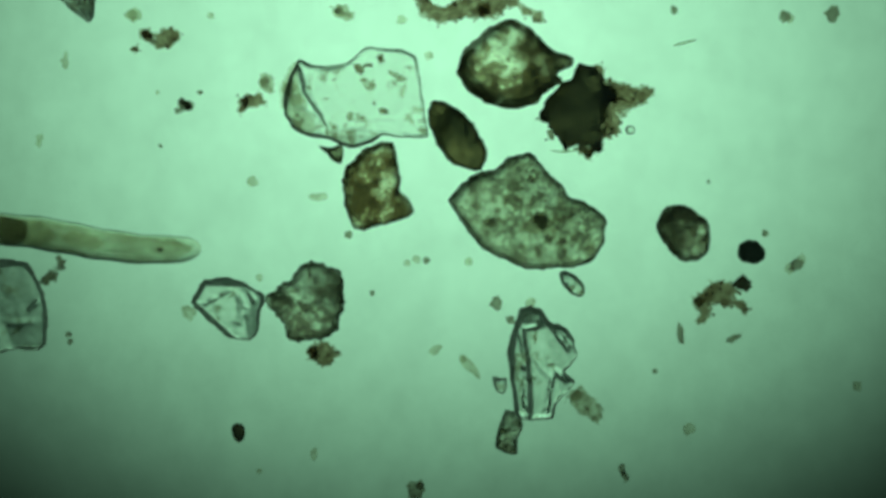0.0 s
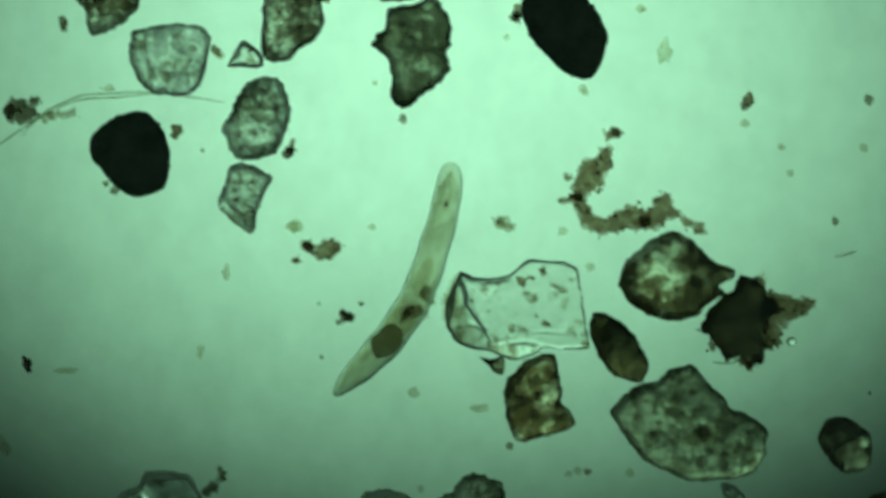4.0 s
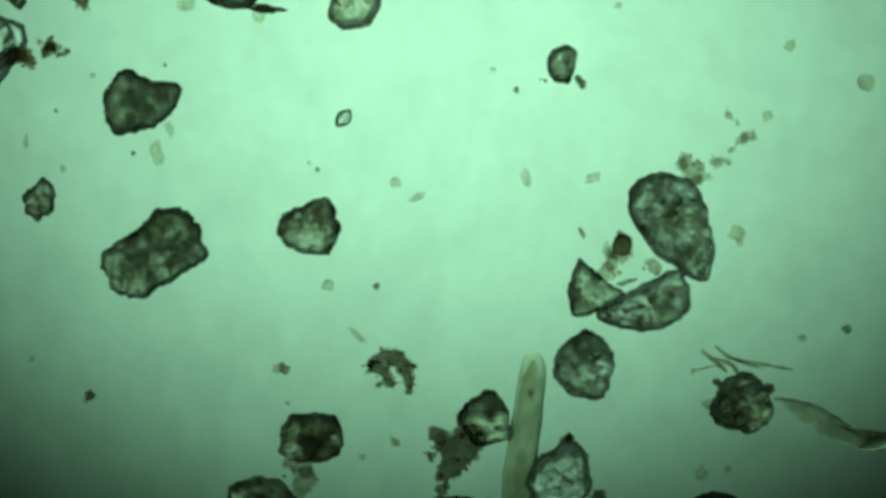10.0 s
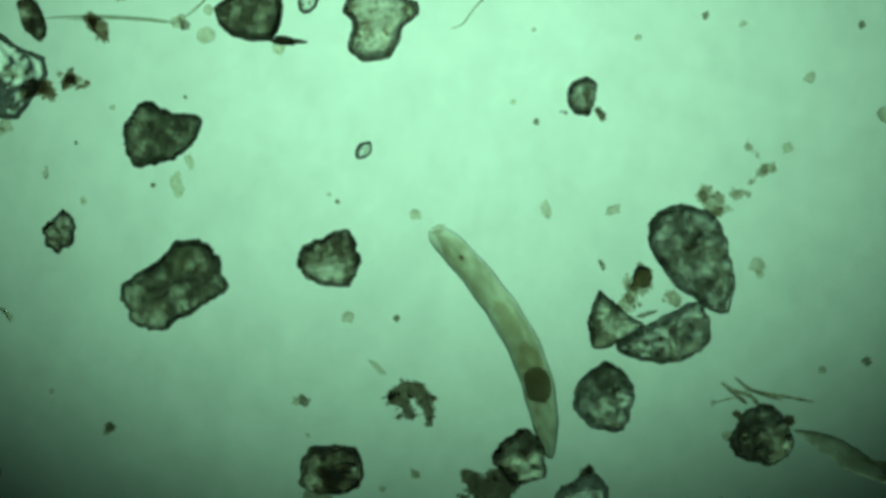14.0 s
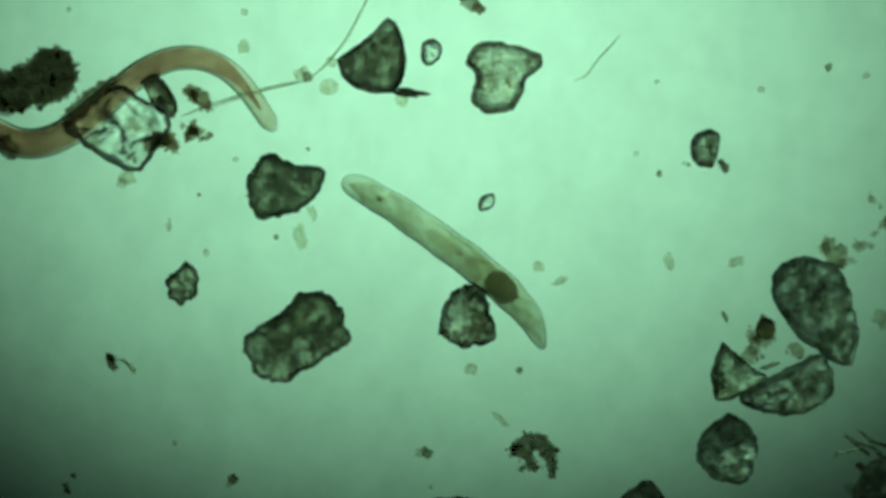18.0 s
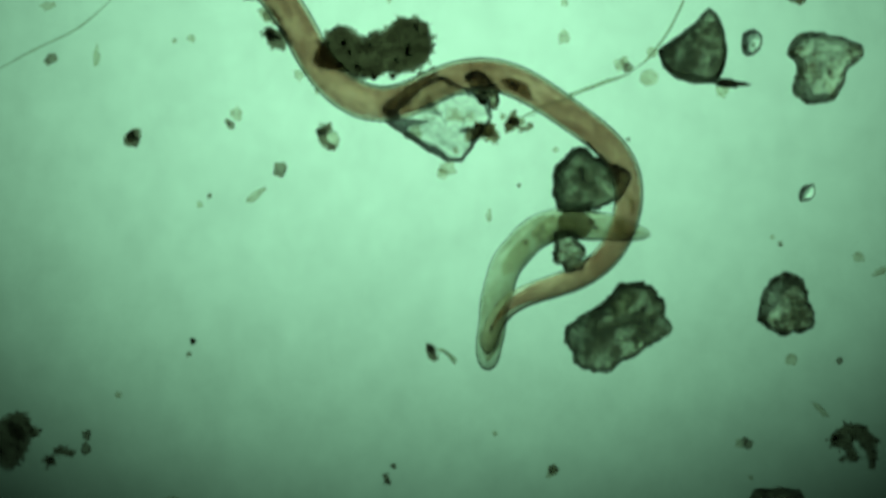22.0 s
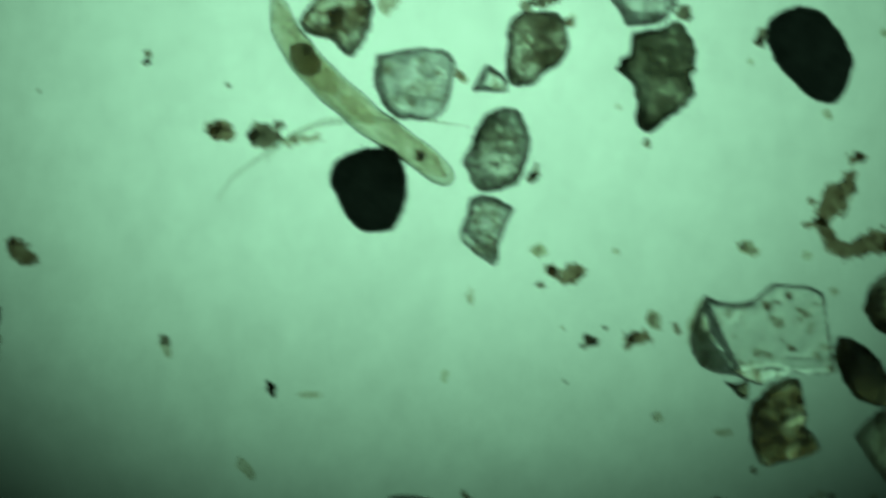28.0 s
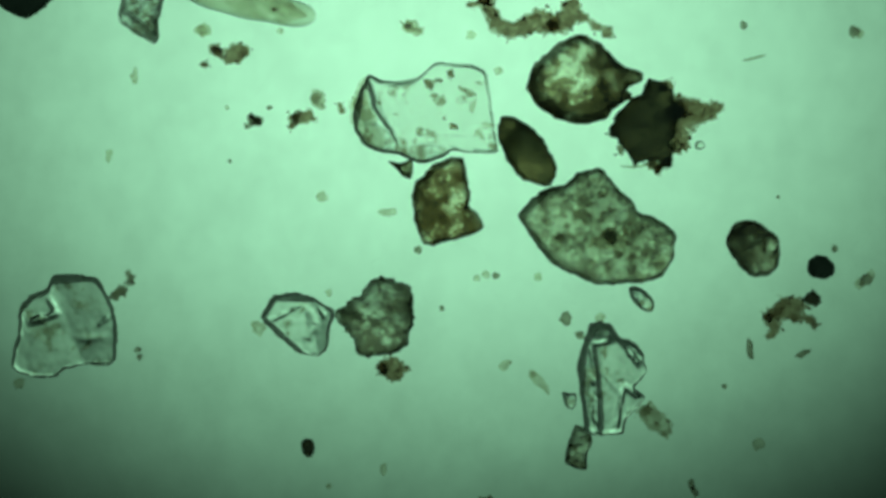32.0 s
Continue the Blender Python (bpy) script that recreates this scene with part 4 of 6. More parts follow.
cloudy_grain = grain(172, -161, "cloudy", [(-9, -71), (16, -76), (41, -66), (56, -36), (58, -1), (46, 29), (31, 59), (-9, 71), (-39, 69), (-54, 44), (-64, 19), (-49, -11), (-34, -46)], 0.09, "cloudy grey sand grain with a dark rim", 43, facets=[(180, 1.3, 30), (90, 1.0, 38), (0, 1.1, 32), (272, 1.4, 42), (225, 1.3, 34), (45, 1.0, 44)], cuts=1, lump=0.07, jitter=2.6)
clump("soot", [(228, -107, 10), (221, -100, 6), (233, -124, 4), (229, -134, 3)], "dark crumb clinging beside a cloudy grain", 44)
pointed_grain = grain(147, -29, "diamond", [(-24, -48), (-4, -58), (26, -48), (49, -28), (36, 2), (26, 27), (21, 57), (11, 70), (-14, 52), (-39, 27), (-46, 7), (-34, -18)], 0.06, "clear pointed sand grain with a dark lower edge", 45, facets=[(221, 2.2, 20)], cuts=3, round_=0.4)
grain(451, -285, "dark2", [(-51, -63), (-41, -73), (-6, -81), (34, -93), (54, -63), (64, -38), (62, -13), (54, 7), (62, 37), (54, 52), (34, 67), (14, 77), (-6, 97), (-26, 102), (-41, 97), (-46, 77), (-41, 47), (-51, 17), (-66, 2), (-81, -8), (-71, -23), (-56, -33)], 0.08, "long rough mottled sand grain, olive brown and grey", 46, jitter=4, round_=0.5, cuts=3)
grain(425, -428, "pebble", [(-20, -49), (5, -64), (25, -64), (45, -44), (50, -19), (55, 6), (50, 31), (30, 51), (-5, 59), (-35, 56), (-45, 36), (-62, 13), (-55, -9), (-40, -34)], 0.08, "rounded cloudy sand grain with a bright window", 47, facets=[(268, 1.7, 36), (98, 1.5, 34), (150, 1.3, 44), (5, 1.3, 38)], seams=[(-11, -20, 18, 4, 7, 5), (0, -6, -6, 14, 5, 4)], cuts=0, rim_width=14, lump=0.05, jitter=2.6)
clump("soot", [(440, -498, 9), (430, -493, 7), (488, -395, 12), (497, -388, 7), (503, -386, 4)], "dark crumbs on a rounded grain", 48, lift=0.03)
grain(715, -322, "black", [(-77, -50), (-57, -70), (-22, -82), (18, -73), (48, -40), (68, -5), (75, 20), (63, 60), (48, 85), (28, 90), (-7, 75), (-37, 45), (-62, 15), (-77, -20)], 0.1, "large black opaque oval grain", 49, round_=0.8, lump=0.02, jitter=1.2)
clump("soot", [(628, -344, 9), (633, -362, 8), (621, -340, 5)], "dark crumb clinging to a black oval grain", 50)
clump("rust", [(805, -140, 9), (791, -134, 8), (788, -102, 12), (781, -82, 13), (755, -77, 14), (765, -54, 17), (745, -47, 14), (735, -24, 12), (748, -2, 12), (758, 18, 12), (778, 28, 13), (798, 22, 12), (818, 15, 15), (838, 8, 17), (858, 18, 13), (883, -4, 15), (891, -20, 11), (908, 3, 9), (928, 20, 9), (950, 32, 11), (720, -60, 6), (711, -17, 7), (878, 15, 11)], "long crooked brown string of detritus", 51)
specks([(890, -282, 14, "pale", 0.8, 0), (1038, -195, 11, "rust", 0.9, 0), (1033, -185, 7, "grit", 1, None), (848, -357, 7, "pale", 1, None), (745, -217, 6, "dust", 1, None), (751, -210, 5, "dust", 1, None), (1033, -155, 6, "dust", 1, None), (1098, -114, 5, "dust", 1, None), (1113, -67, 5, "dust", 1, None), (1193, 18, 6, "grit", 1, None), (1253, -197, 8, "grit", 1, None), (1243, -112, 6, "dust", 1, None)])
clump("fluff", [(598, 20, 8), (611, 18, 7), (623, 28, 6), (603, 26, 5)], "small pale brown crumb cluster", 52)
specks([(428, -164, 7, "grit", 1, None), (378, -227, 4, "dust", 1, None), (233, 28, 9, "dust", 1, None), (373, 28, 5, "dust", 1, None), (-172, -330, 6, "grit", 1, None), (-92, -217, 8, "dust", 1.5, 0), (711, 36, 7, "pale", 1, None), (611, -307, 5, "pale", 1, None), (73, -107, 3, "grit", 1, None)])
threads("algal_thread", "long thin pale green thread lying across the slide", [([(-332, -62), (-307, -100), (-262, -134), (-215, -164), (-177, -185), (-135, -198), (-77, -201), (-7, -208), (63, -200), (113, -192)], 1.7), ([(-247, -130), (-212, -170), (-172, -192), (-135, -205), (-82, -208), (-12, -213)], 1.5)])
clump("soot", [(-267, -177, 12), (-247, -180, 15), (-232, -172, 11), (-222, -197, 8), (-247, -160, 8), (-259, -187, 8)], "dark rough detritus caught on a thread", 53)
clump("fluff", [(-195, -170, 9), (-175, -170, 8), (-155, -174, 8), (-207, -164, 6)], "pale detritus rod along a thread", 54)
clump("rust", [(-337, -187, 13), (-322, -190, 13), (-309, -176, 7), (-327, -178, 9)], "rusty crumb near a thread", 55)
heart_grain = grain(-99, -376, "heart", [(-61, -37), (-36, -50), (-1, -55), (29, -47), (54, -22), (64, 3), (54, 23), (29, 48), (-16, 68), (-31, 48), (-36, 18), (-51, 6), (-61, -12)], 0.08, "heart-shaped sand grain with brown stains", 56, cuts=3, jitter=2.6)
clump("fluff", [(-25, -438, 15), (-27, -420, 15), (-35, -403, 11), (-59, -453, 10), (-45, -450, 9)], "pale brown fluff between two grains", 57)
blocky_grain = grain(-16, -498, "dark", [(-54, -15), (-39, -40), (-24, -42), (1, -45), (41, -40), (56, -15), (58, 10), (46, 32), (21, 42), (-9, 45), (-39, 38), (-57, 25), (-56, 5)], 0.08, "dark brown rounded blocky sand grain", 58, cuts=2)
clump("soot", [(90, -628, 10), (100, -618, 10), (110, -641, 12), (130, -643, 12), (143, -633, 12), (153, -615, 11), (157, -595, 9), (157, -580, 6), (115, -616, 8), (120, -600, 8), (130, -593, 7), (103, -593, 5), (167, -623, 4)], "dark curled crumb of detritus", 59)
bullet_grain = grain(343, -517, "cloudy2", [(-48, -16), (-23, -36), (2, -49), (27, -46), (40, -21), (42, 14), (37, 39), (12, 44), (-23, 44), (-40, 19), (-50, -1)], 0.08, "smooth bullet-shaped grey sand grain", 60, cuts=2, jitter=2.6)
bullet_fluff = clump("soot", [(320, -482, 18), (308, -466, 18), (296, -452, 18), (284, -438, 17), (272, -424, 14), (262, -412, 10), (268, -468, 14), (255, -478, 12), (248, -488, 9), (280, -460, 14), (300, -484, 14), (240, -446, 8)], "loose brown fluff trailing from a bullet-shaped grain", 61, fringe=1, every=0, ragged=1.2, lift=0.07)
grain(467, -625, "cloudy", [(5, -64), (25, -54), (45, -34), (52, -4), (42, 41), (25, 61), (-10, 56), (-40, 41), (-58, 11), (-50, -24), (-25, -49), (-10, -59)], 0.08, "rounded grey sand grain with a bright middle", 62, cuts=4, jitter=2.6)
grain(582, -734, "cloudy", [(-95, 10), (-35, -25), (25, -55), (55, -60), (70, -35), (72, 5), (55, 25), (15, 47), (-35, 45), (-75, 35), (-93, 25)], 0.07, "half-moon shaped grey sand grain", 63, cuts=4, round_=0.5, jitter=2.6)
grain(475, -758, "grey2", [(-17, -56), (3, -41), (33, -16), (63, 4), (33, 24), (-2, 44), (-27, 47), (-37, 19), (-39, -6), (-29, -36)], 0.04, "grey three-sided sand grain", 64, cuts=3, round_=0.4, lift=0.002)
grain(624, -878, "cloudy", [(-77, -61), (-47, -86), (-7, -89), (23, -76), (48, -56), (58, -21), (68, 19), (73, 59), (58, 104), (23, 97), (-2, 74), (-37, 54), (-62, 19), (-82, -21)], 0.1, "large grey-green sand grain with dark facets", 65, cuts=5, round_=0.5, jitter=2.6)
clump("fluff", [(642, -984, 12), (657, -967, 14), (672, -977, 9), (645, -999, 5), (697, -984, 8), (722, -984, 6), (727, -1007, 6), (749, -1029, 9), (764, -1032, 8), (722, -1069, 8), (737, -1054, 5), (687, -959, 5), (737, -1019, 5), (709, -989, 6), (667, -954, 10)], "loose string of pale brown crumbs", 66)
grain(534, -839, "olive", [(-17, -4), (-11, -16), (1, -20), (13, -14), (18, -0), (14, 14), (2, 21), (-11, 16), (-18, 7)], 0.03, "round dark reddish brown spore among crumbs", 67, name='spore', category='spore', group='spores', flecks=0, jitter=2, round_=1.0, cuts=0)
clump("fluff", [(519, -821, 9), (547, -823, 7), (533, -813, 8)], "pale crumbs round a dark spore", 68)
clump("fluff", [(512, -799, 13), (502, -786, 10), (509, -829, 9), (517, -814, 8), (587, -804, 12), (597, -797, 8)], "pale crumbs beside three-sided grain", 69)
specks([(540, -773, 8, "grit", 2, 20), (462, -861, 6, "grit", 0.6, 20), (530, -859, 5, "grit", 1, None), (547, -849, 5, "dust", 1, None), (737, -859, 11, "dust", 1, None), (742, -844, 6, "dust", 1, None)])
grain(745, -558, "cloudy2", [(-28, -46), (-3, -56), (22, -51), (42, -26), (54, -1), (52, 24), (37, 44), (7, 51), (-28, 41), (-53, 29), (-58, 4), (-43, -26)], 0.08, "dark rough sand grain with needles around it", 70, jitter=3, cuts=3)
specks([(685, -557, 8, "dust", 1, None), (795, -584, 9, "rust", 1, None), (659, -616, 5, "dust", 1, None), (703, -594, 7, "rust", 1, None)])
threads("needle_bundle", "thin dark needles of plant matter over a dark grain", [([(673, -653), (697, -634), (719, -614)], 4.0), ([(697, -661), (727, -639), (782, -621)], 3.0), ([(717, -639), (767, -631), (837, -618)], 2.6), ([(659, -616), (687, -624), (707, -629)], 1.6), ([(697, -639), (727, -627), (742, -604)], 3.5)], mat='rustthread')
grain(908, -519, "leaf", [(-107, -49), (-75, -48), (-35, -38), (0, -20), (30, 3), (57, 22), (85, 21), (107, 11), (111, 26), (80, 41), (50, 43), (15, 32), (-20, 16), (-55, -9), (-85, -32)], 0.012, "pale brown translucent leaf-like shred", 71, name='plant_shred', category='plant shred', group='plant shreds', cuts=0, round_=0.6, lump=0.02, jitter=2)
clump("fluff", [(968, -490, 7), (981, -496, 7), (958, -482, 5), (993, -502, 5), (873, -552, 4), (913, -532, 4)], "brown crumbs at the end of a leaf-like shred", 72, lift=0.01)

# the third field: oblong grain, dark grains, threads
oblong_grain = grain(-289, -823, "oblong", [(-19, -57), (-4, -77), (21, -82), (51, -79), (76, -57), (81, -27), (94, -2), (81, 18), (51, 38), (16, 58), (-14, 76), (-59, 75), (-79, 53), (-96, 23), (-94, 3), (-69, -22), (-34, -42)], 0.08, "large oblong grey sand grain with a notched end", 73, cuts=2, jitter=4.5, round_=0.6)
bean_grain = grain(-495, -920, "murky", [(-13, -24), (2, -37), (17, -29), (30, -14), (25, 6), (17, 26), (-3, 34), (-23, 26), (-30, 3), (-23, -14)], 0.04, "small rough bean-shaped sand grain", 74, jitter=6)
corner_grain = grain(-16, -868, "murky", [(-60, -1), (-42, -31), (-12, -41), (23, -56), (43, -36), (50, -1), (43, 29), (33, 47), (3, 49), (-27, 39), (-52, 24)], 0.07, "grey rounded three-cornered sand grain", 75, cuts=3, jitter=4)
fan_grain = grain(-322, -1091, "dark2", [(-20, -60), (-5, -53), (20, -38), (65, -36), (75, -23), (70, 7), (50, 27), (20, 47), (-10, 55), (-40, 59), (-55, 32), (-63, -3), (-50, -33), (-35, -53)], 0.08, "dark green-grey fan-shaped sand grain", 76, cuts=2, jitter=3)
grain(-154, -1312, "oblong", [(21, -79), (41, -57), (53, -12), (51, 23), (36, 53), (1, 58), (-39, 48), (-64, 23), (-69, -2), (-44, -22), (-9, -47)], 0.07, "dark speckled three-sided sand grain", 77, cuts=4, jitter=1.6, round_=0.4)
specks([(-98, -1256, 13, "humus", 2, -5), (-108, -1242, 9, "pale", 1, None), (-233, -1311, 8, "dust", 1, None)])
grain(66, -1288, "heart", [(-44, -55), (-14, -60), (31, -50), (71, -35), (74, -15), (46, 10), (36, 40), (16, 65), (-14, 70), (-49, 55), (-52, 35), (-44, -0), (-62, -20)], 0.08, "boot-shaped clear sand grain with brown stains and dark rim", 78, cuts=4, jitter=2.6)
grain(-58, -1328, "quartz", [(-15, -16), (5, -24), (20, -11), (15, 14), (-5, 24), (-17, 14)], 0.03, "small clear six-sided grain", 79)
grain(41, -1063, "quartz", [(-15, 4), (-8, -11), (12, -16), (15, -1), (7, 12), (-11, 16)], 0.022, "tiny clear angular grain", 80)
grain(-238, -1266, "leaf", [(-12, -10), (2, -16), (16, -6), (14, 9), (-5, 14), (-16, 6)], 0.008, "small pale round flake", 81, name='pale_flake', category='flake', group='flakes')
grain(428, -1159, "cloudy", [(-29, -0), (-16, -25), (4, -33), (24, -25), (24, -5), (19, 20), (9, 35), (-16, 30)], 0.05, "small grey sand grain with a bright edge", 82, cuts=3, jitter=2.6)
clump("soot", [(462, -1124, 7), (455, -1133, 6), (397, -1129, 5), (465, -1117, 4)], "dark crumbs at the foot of a small grain", 83)
grain(-603, -1193, "quartz", [(-103, 2), (-64, -33), (-29, -68), (-1, -81), (27, -57), (82, -33), (87, -3), (69, 28), (33, 77), (7, 77), (-43, 47), (-84, 20)], 0.07, "clear angular quartz grain with a dark lower rim", 84, facets=[(215, 1.0, 58), (290, 0.8, 52)], cuts=1, round_=0.3, rim_width=11, lean=(250, 0.7), jitter=2)
clump("rust", [(-478, -1190, 11), (-488, -1180, 7), (-462, -1174, 6), (-518, -1176, 10), (-512, -1160, 8), (-526, -1168, 9), (-448, -1182, 5)], "loose brown crumbs by a clear grain", 85)
clump("soot", [(-702, -1204, 10), (-690, -1218, 12), (-676, -1232, 13), (-662, -1246, 12), (-648, -1259, 11), (-632, -1270, 9), (-618, -1279, 7)], "dark brown smear along the edge of a clear grain", 140, fringe=1, ragged=0.8, lift=0.02)
specks([(-596, -1106, 11, "dust", 1, None), (-604, -1096, 7, "dust", 1, None)])
floc = clump("felt", [(-786, -1341, 15), (-771, -1327, 14), (-801, -1313, 22), (-776, -1305, 24), (-756, -1291, 20), (-734, -1287, 18), (-711, -1306, 22), (-696, -1326, 22), (-676, -1341, 20), (-652, -1341, 18), (-645, -1317, 18), (-664, -1301, 20), (-690, -1296, 20), (-726, -1329, 14), (-681, -1357, 12), (-656, -1353, 14), (-816, -1299, 14), (-744, -1307, 14), (-796, -1331, 12)], "big dark brown fluffy floc of detritus", 86, fringe=1, every=0, ragged=0.75, lift=0.155)
clump("soot", [(-818, -1171, 9), (-805, -1176, 7), (-813, -1154, 8), (-798, -1144, 7)], "ring of small dark crumbs", 87)
grain(-798, -1156, "leaf", [(-9, -12), (5, -15), (13, -1), (7, 13), (-7, 15), (-13, 1)], 0.015, "pale round flake in a ring of crumbs", 88, name='pale_flake', category='flake', group='flakes')
clump("soot", [(-933, -1419, 13), (-920, -1416, 9), (-948, -1412, 7)], "dark crumb beside the reddish worm", 89)
clump("fluff", [(-913, -1376, 11), (-920, -1384, 7), (-898, -1364, 6)], "pale brown crumb beside the reddish worm", 90)
clump("soot", [(-906, -1342, 13), (-893, -1329, 12), (-900, -1336, 10)], "dark pebble-like crumb beside the reddish worm", 91)
clump("soot", [(-1153, -1162, 11), (-1146, -1169, 8), (-1160, -1154, 7), (-1148, -1152, 7)], "dark star-shaped crumb of detritus", 92)
specks([(-1296, -1299, 9, "grit", 1.2, 30), (-1300, -1394, 8, "dust", 1.3, 0), (-968, -1201, 9, "dust", 1, None), (-978, -1182, 6, "grit", 1, None), (-983, -1188, 5, "grit", 1, None), (-891, -1104, 11, "grit", 1, None), (-1016, -1057, 4, "grit", 1, None), (-1048, -1336, 6, "dust", 1, None), (-1216, -1304, 9, "pale", 0.6, 0), (-858, -1272, 7, "dust", 1, None), (-823, -1244, 6, "dust", 1, None), (-698, -1404, 4, "dust", 1, None), (-1045, -801, 5, "humus", 1, None), (-328, -1439, 11, "grit", 1, None)])
specks([(-330, -1449, 8, "grit", 1, None), (-388, -1339, 9, "dust", 1, None)])
specks([(-933, -1059, 10, "dust", 1.8, 35), (-276, -1284, 8, "grit", 1, None), (12, -1416, 13, "grit", 1.2, -30), (28, -1404, 9, "rust", 1, None), (-1233, -634, 8, "grit", 1, None), (-1078, -1332, 4, "dust", 1, None), (-388, -1399, 5, "dust", 1, None), (132, -949, 8, "dust", 1, None), (-1033, -1042, 5, "pale", 1, None), (-468, -1076, 3, "grit", 1, None)])
clump("soot", [(-1298, -588, 9), (-1283, -608, 9), (-1263, -602, 8)], "dark crumbs in a small bow", 93)
clump("soot", [(-1357, -640, 20), (-1362, -615, 20), (-1352, -660, 14), (-1377, -630, 24), (-1325, -640, 8), (-1372, -590, 16)], "ragged dark flake of detritus", 94)
grain(-1341, -467, "dark", [(-36, -33), (-6, -41), (24, -38), (19, -15), (49, 2), (44, 27), (4, 37), (-36, 32)], 0.05, "dark angular chip above a grey grain", 95)
grain(-1353, -353, "oblong", [(-14, -77), (26, -75), (61, -72), (81, -47), (93, -7), (81, 33), (56, 63), (16, 85), (-14, 73), (-74, 63), (-94, 3), (-74, -57)], 0.09, "large grey sand grain with a dark rim", 96, cuts=4, jitter=2.6)
clump("soot", [(-1237, -305, 18), (-1267, -272, 20), (-1292, -277, 14), (-1227, -288, 11), (-1247, -290, 14), (-1262, -255, 8)], "black fluffy detritus beside a grey grain", 97)
specks([(-1234, -610, 9, "grit", 1, None), (-1249, -468, 8, "grit", 1, None), (-1025, -183, 10, "dust", 1.9, 0), (-1174, -310, 10, "dust", 1, None), (-982, -280, 7, "pale", 1, None), (-1052, -777, 4, "grit", 1, None), (-1177, -505, 5, "grit", 1, None), (-1082, -520, 7, "dust", 1.7, 0), (-799, -260, 5, "grit", 0.7, 0), (-460, -305, 5, "grit", 1, None), (-172, -323, 6, "grit", 1, None), (-1177, -705, 5, "dust", 1, None), (-612, -487, 8, "grit", 1.3, 40), (-897, -485, 4, "dust", 1, None)])
grain(-1059, -265, "stripe", [(-100, -45), (-88, -60), (-63, -60), (-18, -50), (32, -35), (67, -10), (87, 25), (87, 50), (67, 63), (32, 61), (-8, 45), (-48, 20), (-83, -15)], 0.07, "dark striped oval grain like a seed", 98, cuts=0, round_=0.9)
clump("fluff", [(-795, -405, 8), (-789, -398, 6), (-811, -417, 5), (-810, -377, 5), (-801, -412, 4)], "small brown hooked crumb", 99)
clump("soot", [(-705, -562, 6), (-699, -550, 4), (-690, -580, 5), (-703, -554, 5)], "small dark hooked crumb", 100)
clump("soot", [(-625, -788, 8), (-618, -771, 7), (-623, -779, 7)], "dark head of a splintered crumb", 101)
threads("fine_thread", "two thin pale splinters beside a dark crumb", [([(-613, -785), (-598, -781), (-580, -759)], 2.6), ([(-608, -788), (-591, -777), (-577, -765)], 2.0)])
grain(-316, 668, "black", [(-60, -49), (-20, -71), (25, -102), (65, -87), (95, -39), (90, -4), (70, 41), (30, 81), (-30, 91), (-90, 61), (-100, 1)], 0.1, "large black opaque rounded grain", 102, round_=0.8, lump=0.02, jitter=1.2)
specks([(-237, 272, 9, "humus", 0.7, 20), (-169, 282, 9, "dust", 1.8, 0), (-282, 412, 12, "dust", 0.7, 40), (-324, 502, 11, "dust", 1, None), (-311, 498, 9, "grit", 1, None), (124, 605, 5, "grit", 1, None), (-89, 652, 8, "dust", 1, None), (68, 254, 5, "pale", 1, None)])
clump("rust", [(-695, 12, 9), (-680, 32, 15), (-665, 42, 11), (-690, 24, 9)], "rusty pointed crumb of detritus", 103)
specks([(-423, 200, 9, "dust", 0.7, 20), (-455, -308, 5, "humus", 1, None), (-795, -263, 5, "grit", 0.6, 0), (-648, -256, 3, "grit", 1, None), (-895, -488, 4, "grit", 1, None), (-615, -490, 9, "dust", 1.3, 40)])
specks([(364, -957, 10, "dust", 0.7, 20), (482, -957, 9, "dust", 1.2, 20), (172, -924, 8, "dust", 1.5, 25), (-331, -1001, 4, "grit", 1, None), (-290, -1001, 15, "pale", 0.7, 15), (-266, -1044, 9, "pale", 0.7, 10), (-455, -974, 5, "dust", 1, None), (-521, -1022, 7, "dust", 0.7, 0), (14, -767, 9, "dust", 1, None), (99, -766, 5, "grit", 1, None), (65, -679, 8, "dust", 1.8, -45), (-78, -619, 7, "dust", 1, None), (-63, -617, 8, "grit", 1, None), (-69, -626, 5, "grit", 1, None)])
specks([(-408, -572, 8, "grit", 1, None), (-415, -563, 5, "dust", 1, None), (832, -1192, 8, "dust", 1, None), (922, -1284, 6, "grit", 1, None), (647, -1302, 6, "grit", 1, None), (712, -1287, 5, "dust", 1, None), (347, -1114, 5, "grit", 1, None), (792, -1067, 9, "pale", 1, None), (932, -689, 7, "grit", 1, None), (852, -674, 6, "dust", 1, None), (132, -489, 6, "dust", 1, None), (-20, -984, 4, "dust", 1, None), (-6, -972, 4, "grit", 1, None), (305, -1149, 5, "pale", 1, None)])
specks([(527, -1262, 5, "dust", 1, None), (342, -1276, 4, "dust", 1, None), (-511, -637, 4, "dust", 1, None), (-58, -559, 4, "dust", 1, None), (74, -464, 5, "dust", 1, None), (-403, -1139, 4, "dust", 1, None), (-381, -1074, 3, "grit", 1, None), (-275, -1157, 3, "grit", 1, None)])
specks([(673, -434, 10, "pale", 1, None), (721, -442, 5, "dust", 1, None), (851, -357, 4, "dust", 1, None), (-409, -572, 7, "dust", 1, None), (-454, -321, 6, "grit", 1, None), (-426, 186, 9, "grit", 1, None), (-174, -337, 7, "grit", 1, None), (-312, -265, 4, "grit", 1, None), (216, -491, 5, "dust", 1, None), (133, -491, 6, "dust", 1.5, -45), (-29, -464, 4, "dust", 1, None), (-64, -429, 3, "grit", 1, None)])
